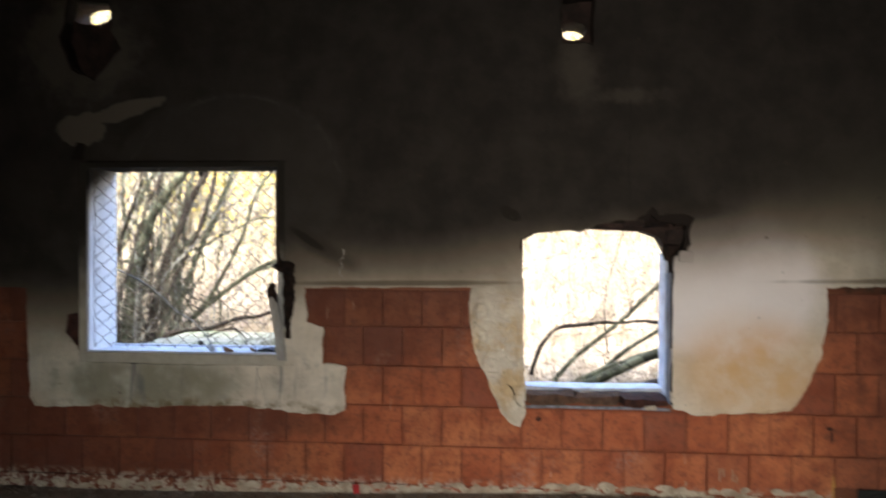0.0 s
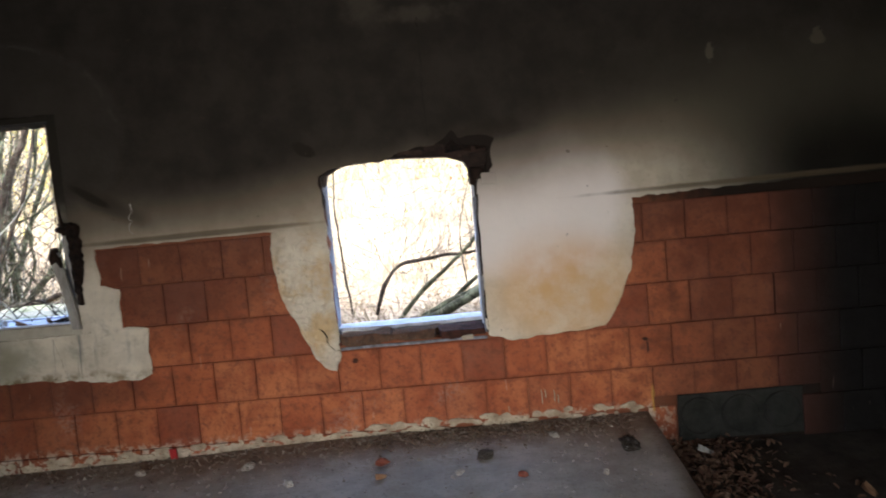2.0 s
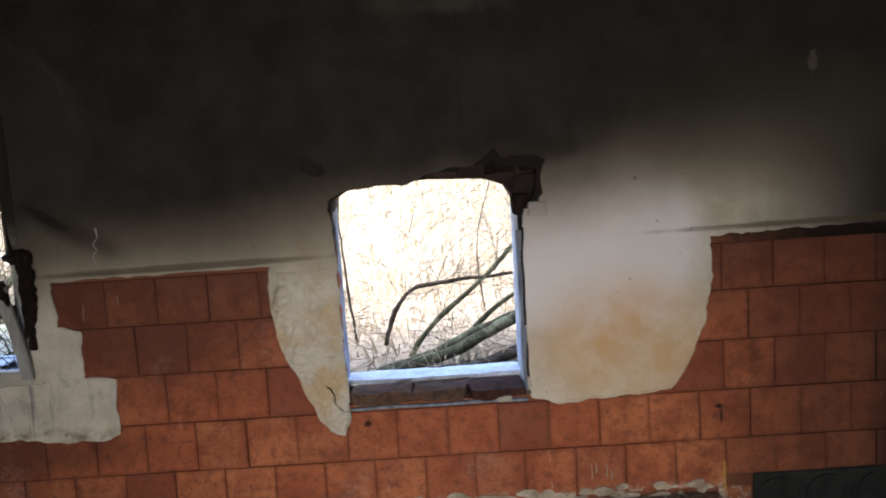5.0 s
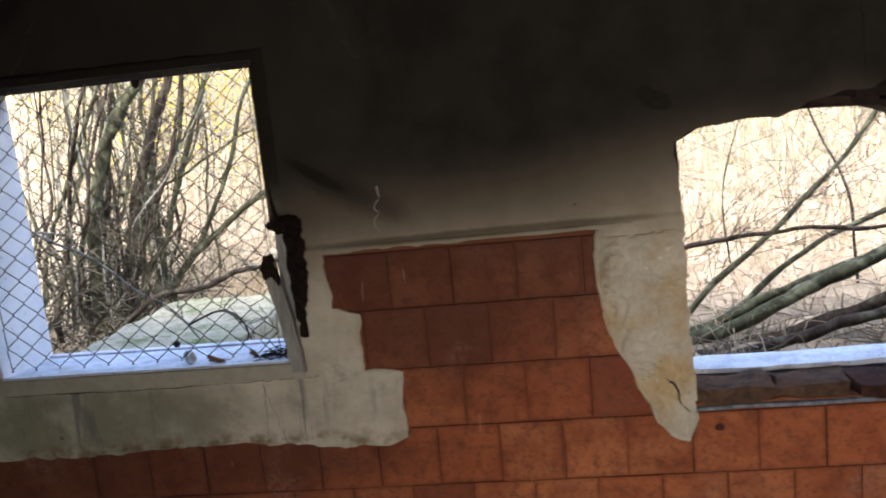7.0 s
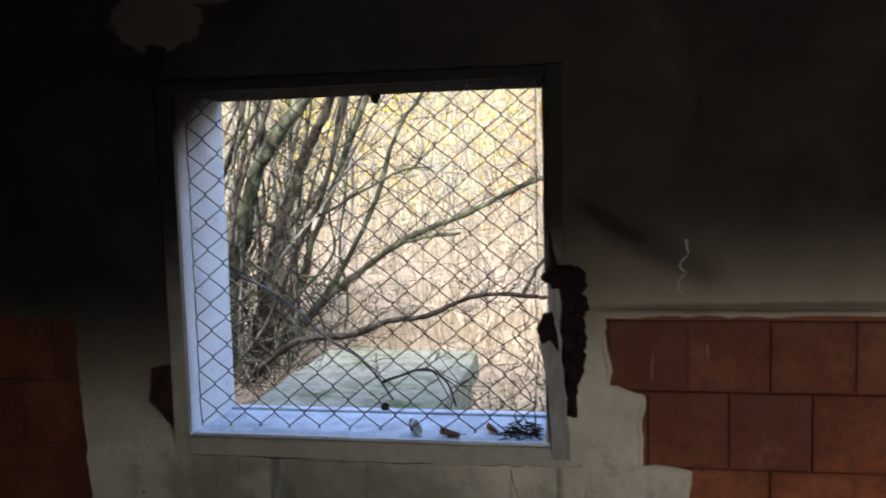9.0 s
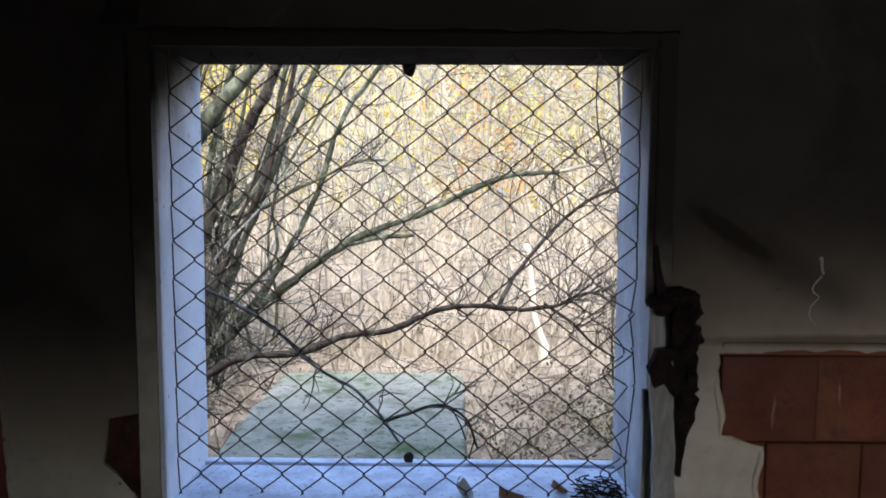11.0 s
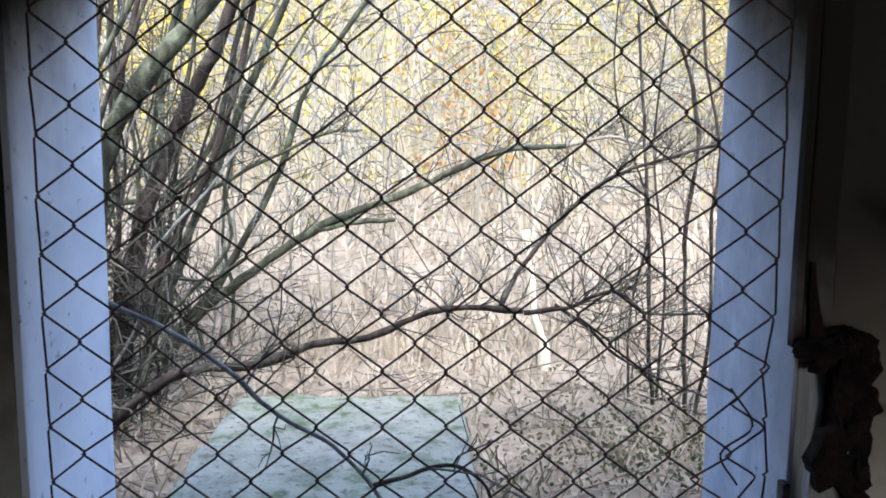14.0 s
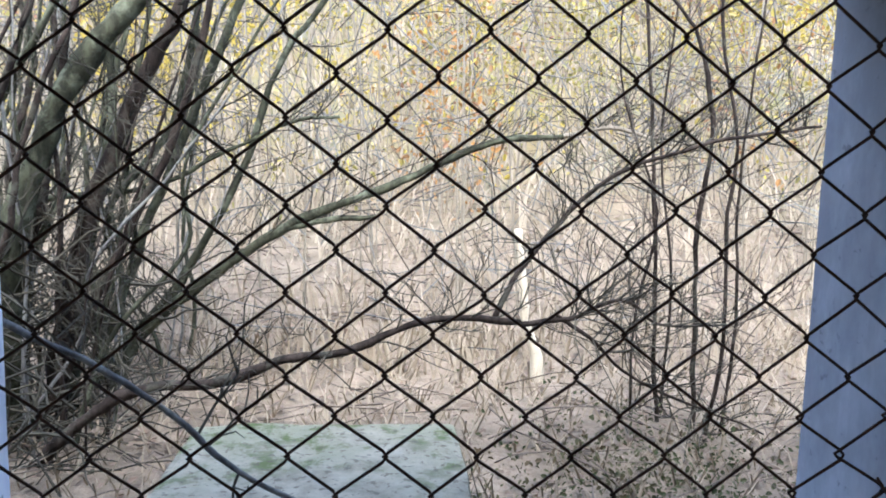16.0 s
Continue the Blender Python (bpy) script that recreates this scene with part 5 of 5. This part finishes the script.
for n, (pts, r, m) in enumerate((([(0.45, 1.15, 0.24), (0.92, 1.2, 0.34), (1.26, 1.2, 0.50), (1.58, 1.2, 0.63), (2.2, 1.25, 0.9)], 0.036, BARK), ([(0.72, 1.05, 0.24), (0.98, 1.2, 0.25), (1.24, 1.2, 0.31), (1.60, 1.2, 0.43), (2.3, 1.2, 0.66)], 0.040, DARK_BARK),
                                 ([(0.60, 1.3, 0.24), (1.05, 1.3, 0.42), (1.43, 1.3, 0.56), (2.1, 1.35, 0.7)], 0.024, BARK), ([(0.80, 1.0, 0.25), (1.15, 1.0, 0.33), (1.5, 1.05, 0.40), (2.1, 1.1, 0.46)], 0.028, DARK_BARK),
                                 ([(0.70, 1.25, 0.24), (1.0, 1.45, 0.36), (1.35, 1.5, 0.62), (1.9, 1.5, 0.84)], 0.018, BARK))):
    log = thing("log", (pts[0][0], pts[0][1], pts[0][2]), "fallen mossy limb lying behind the broken window", "log", "fallen limbs")
    limb(log, pts, r, r * 0.7, m, "trunk", 9, 90 + n)

for n, (pts, r) in enumerate((([(0.37, 1.7, 0.2), (0.33, 1.7, 0.7), (0.31, 1.7, 1.2), (0.40, 1.75, 1.9)], 0.009), 
                              ([(1.75, 2.0, 0.2), (1.7, 2.0, 0.8), (1.5, 2.0, 1.3), (1.45, 2.0, 1.9)], 0.009), ([(1.2, 2.4, 0.2), (1.15, 2.4, 0.8), (1.3, 2.4, 1.4), (1.25, 2.4, 2.0)], 0.006))):
    sap = thing("sapling", (pts[0][0], pts[0][1], ground_height(pts[0][0], pts[0][1]) - 0.03), "slender bare sapling behind the broken window", "sapling", "saplings behind the broken window")
    path = limb(sap, pts, r, r * 0.4, DARK_BARK, "trunk", 6, 100 + n)
    bm = bmesh.new()
    twigs(bm, path, rnd, 12, 0.4, 0.0022, 0.9, 3)
    tagged(part("brushwood", local(bm, sap), TWIG, sap), kind="stuff")

# hillside growth
tufts = bmesh.new()
for k in range(3300):
    y = 2.7 + 13 * rnd.random() ** 1.5
    x = rnd.uniform(-2.5 - y * 0.55, 2.8 + y * 0.55)
    z = ground_height(x, y) - 0.02
    for _ in range(4):
        h, a = rnd.uniform(0.12, 0.42) * (0.7 if y < 4 else 1.2), rnd.uniform(0, math.tau)
        dx, dy, w = math.cos(a), math.sin(a), 0.003 + 0.0009 * y
        b = Vector((x + rnd.uniform(-0.12, 0.12), y + rnd.uniform(-0.12, 0.12), z))
        v = [tufts.verts.new(b + Vector(q)) for q in ((-w, 0, 0), (w, 0, 0), (w * 0.7 + dx * h * 0.16, dy * h * 0.16, h * 0.6), (-w * 0.7 + dx * h * 0.16, dy * h * 0.16, h * 0.6), (dx * h * 0.5, dy * h * 0.5, h * 0.95))]
        tufts.faces.new(v[:4])
        tufts.faces.new((v[3], v[2], v[4]))
for k in range(1300):
    x, y = rnd.uniform(-3.4, 3.0), 0.6 + 2.4 * rnd.random()
    if -1.9 < x < -1.0 and y < 1.5:
        continue
    z = ground_height(x, y) - 0.01
    for _ in range(3):
        h, a, w = rnd.uniform(0.05, 0.22), rnd.uniform(0, math.tau), 0.0035
        dx, dy = math.cos(a), math.sin(a)
        b = Vector((x + rnd.uniform(-0.05, 0.05), y + rnd.uniform(-0.05, 0.05), z))
        v = [tufts.verts.new(b + Vector(q)) for q in ((-w, 0, 0), (w, 0, 0), (w * 0.7 + dx * h * 0.3, dy * h * 0.3, h * 0.6), (-w * 0.7 + dx * h * 0.3, dy * h * 0.3, h * 0.6), (dx * h * 0.8, dy * h * 0.8, h * 0.8))]
        tufts.faces.new(v[:4])
        tufts.faces.new((v[3], v[2], v[4]))
tagged(mesh_object("dry_grass", tufts, GRASS), "tall bleached dry grass on the hillside", "grass", kind="stuff")
herbs = bmesh.new()
for k in range(1400):
    x, y = rnd.gauss(-0.48, 0.30), 1.35 + abs(rnd.gauss(0, 0.45))
    flat_leaf(herbs, Vector((x, y, ground_height(x, y) + rnd.uniform(0.005, 0.10))), rnd.uniform(0.010, 0.027), rnd.uniform(0, 6.3), 1.1)
tagged(mesh_object("low_herbs", herbs, HERB), "low green bramble leaves beside the slab", "plants", kind="stuff")
ground_leaves = bmesh.new()
for k in range(8000):
    y = 0.6 + 5.2 * rnd.random()
    x = rnd.uniform(-3.6, 3.4)
    flat_leaf(ground_leaves, Vector((x, y, ground_height(x, y) + 0.02)), rnd.uniform(0.018, 0.045), rnd.uniform(0, 6.3), 0.5)
tagged(mesh_object("fallen_leaves", ground_leaves, PALE_LEAF), "dead leaves scattered over the ground outside", "leaves", kind="stuff")
ground_twigs = bmesh.new()
for k in range(1500):
    y, x = 0.5 + 4.2 * rnd.random(), rnd.uniform(-3.6, 3.2)
    c, a, ln = Vector((x, y, ground_height(x, y) + rnd.uniform(0.01, 0.10))), rnd.uniform(0, math.tau), rnd.uniform(0.06, 0.25)
    d = Vector((math.cos(a), math.sin(a) * 0.7, rnd.uniform(-0.15, 0.5))) * ln
    tube(ground_twigs, [c - d, c + Vector((0, 0, rnd.uniform(-0.02, 0.03))), c + d], rnd.uniform(0.002, 0.005), 0.001, 4)
tagged(mesh_object("ground_twigs", ground_twigs, DRY_TWIG), "fallen twigs lying over the ground outside", "twigs", kind="stuff")
poles = bmesh.new()
for k in range(680):
    y = 3.0 + 16 * rnd.random() ** 1.3
    x = rnd.uniform(-2.0 - y * 0.6, 2.4 + y * 0.6)
    z, h, l = ground_height(x, y) - 0.05, rnd.uniform(1.5, 4.5), rnd.uniform(-0.3, 0.3)
    p = [Vector((x, y, z)), Vector((x + l * 0.3, y, z + h * 0.4)), Vector((x + l, y, z + h))]
    tube(poles, p, rnd.uniform(0.003, 0.011), 0.002, 4)
tagged(mesh_object("far_saplings", poles, PALE_BARK), "thicket of pale bare saplings on the hillside", "thicket", kind="stuff")
far_twigs, dark_twigs = bmesh.new(), bmesh.new()
for k in range(5200):
    y = 2.7 + 9 * rnd.random() ** 1.3
    x = rnd.uniform(-2.2 - y * 0.55, 2.4 + y * 0.55)
    c = Vector((x, y, ground_height(x, y) + rnd.uniform(0.05, 2.2)))
    d = Vector((rnd.uniform(-1, 1), rnd.uniform(-0.5, 0.5), rnd.uniform(-0.3, 1))).normalized()
    q = [c]
    for _ in range(3):
        d = (d + Vector((rnd.uniform(-1, 1), rnd.uniform(-1, 1), rnd.uniform(-1, 1))) * 0.35).normalized()
        q.append(q[-1] + d * rnd.uniform(0.08, 0.28))
    tube(far_twigs if k % 3 else dark_twigs, q, 0.004, 0.0015, 3)
tagged(mesh_object("far_twigs", far_twigs, GREY_BARK), "haze of pale bare twigs over the hillside", "thicket", kind="stuff")
tagged(mesh_object("dark_far_twigs", dark_twigs, TWIG), "haze of brown bare twigs over the hillside", "thicket", kind="stuff")
leaves, ochre_leaves = bmesh.new(), bmesh.new()
for k in range(440):
    y = 4.4 + 13 * rnd.random() ** 1.2
    x = rnd.uniform(-1.5 - y * 0.6, 1.5 + y * 0.6)
    c = Vector((x, y, ground_height(x, y) + rnd.uniform(0.1, 2.1)))
    size, wide, tall = 0.5 + 0.03 * y, rnd.uniform(0.15, 0.5), rnd.uniform(0.25, 0.8)
    for _ in range(int(110 + 420 * wide)):
        p = c + Vector((rnd.gauss(0, wide), rnd.gauss(0, 0.3), rnd.gauss(0, tall)))
        flat_leaf(leaves if k % 9 else ochre_leaves, p, rnd.uniform(0.04, 0.09) * size, rnd.uniform(0, 6.3), 1.4)
russet = bmesh.new()
for k in range(700):
    p = Vector((-5.8 + rnd.gauss(0, 0.35), 9.0 + rnd.gauss(0, 0.5), 0))
    flat_leaf(russet, p + Vector((0, 0, ground_height(p.x, p.y) + rnd.uniform(0.02, 0.75))), rnd.uniform(0.05, 0.11), rnd.uniform(0, 6.3), 1.4)
tagged(mesh_object("russet_shrub", russet, RUSSET), "low shrub with russet leaves up the hillside", "foliage", kind="stuff")
tagged(mesh_object("ochre_foliage", ochre_leaves, OCHRE), "clumps of ochre autumn leaves on the hillside", "foliage", kind="stuff")
tagged(mesh_object("yellow_foliage", leaves, YELLOW), "sparse yellow autumn foliage on the hillside", "foliage", kind="stuff")

# ---- wall tiles, last ----
def tile_mesh(w, h):
    bm = bmesh.new()
    c, d = 0.003, 0.012
    back = [bm.verts.new((x, d, z)) for x, z in ((0, 0), (w, 0), (w, h), (0, h))]
    side = [bm.verts.new((x, c * 0.7, z)) for x, z in ((0, 0), (w, 0), (w, h), (0, h))]
    face = [bm.verts.new((x, 0, z)) for x, z in ((c, c), (w - c, c), (w - c, h - c), (c, h - c))]
    for a, b in ((back, side), (side, face)):
        for i in range(4):
            bm.faces.new((a[i], a[(i + 1) % 4], b[(i + 1) % 4], b[i]))
    bm.faces.new(face)
    bmesh.ops.recalc_face_normals(bm, faces=bm.faces)
    me = bpy.data.meshes.new("tile")
    bm.to_mesh(me)
    bm.free()
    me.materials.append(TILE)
    return me


JOINT = 0.0025
rnd = random.Random(77)
meshes = {}


def lay_tile(x0, x1, z0, z1):
    w, h = round(x1 - x0 - JOINT, 3), round(z1 - z0 - JOINT, 3)
    if w < 0.015 or h < 0.015:
        return
    if (w, h) not in meshes:
        meshes[w, h] = tile_mesh(w, h)
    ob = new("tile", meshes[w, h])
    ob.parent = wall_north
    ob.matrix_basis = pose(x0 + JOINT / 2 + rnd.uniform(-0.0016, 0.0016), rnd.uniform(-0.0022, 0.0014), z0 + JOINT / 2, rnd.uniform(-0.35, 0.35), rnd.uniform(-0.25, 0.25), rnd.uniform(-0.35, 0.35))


HIDDEN = ((-2.00, -0.62, 0.42, 1.02), (-0.62, -0.51, 0.42, 0.83), (0.5, 1.23, 0.42, 1.3), (1.23, 1.80, 0.44, 1.1))
for row, (z0, z1) in enumerate(((-0.18, 0.02), (0.02, 0.22), (0.22, 0.42), (0.42, 0.62), (0.62, 0.82), (0.82, 1.005))):
    x = -3.6 + (0.0 if row % 2 else 0.1) + 0.0
    while x < X1 - 0.05:
        x1 = x + 0.2
        spans = [(x, x1)]
        if row == 0:
            spans = [(x, x1)] if x1 < 0.8 else [(max(x, 1.97), x1)] if x1 > 1.99 else []
            spans = [s for s in spans if not (s[0] > 2.08 and s[1] < 2.74)]
            spans = [(s[0], min(s[1], 2.11)) if s[0] < 2.11 < s[1] else s for s in spans]
            spans = [(max(s[0], 2.71), s[1]) if s[0] < 2.71 < s[1] else s for s in spans]
        for a, b in spans:
            if any(h[0] <= a and b <= h[1] and h[2] <= z0 + 0.001 and z1 <= h[3] for h in HIDDEN):
                continue
            for cut0, cut1, low in ((-1.95, -0.60, 0.62), (0.49, 1.235, 0.42)):
                if z1 > low + 0.01:
                    if a < cut0 < b:
                        b = cut0
                    elif a < cut1 < b:
                        a = cut1
                    elif cut0 <= a and b <= cut1:
                        b = a
            lay_tile(a, b, 0.068 if row == 1 and 2.05 < (a + b) / 2 < 2.75 else z0, z1)
        x = x1
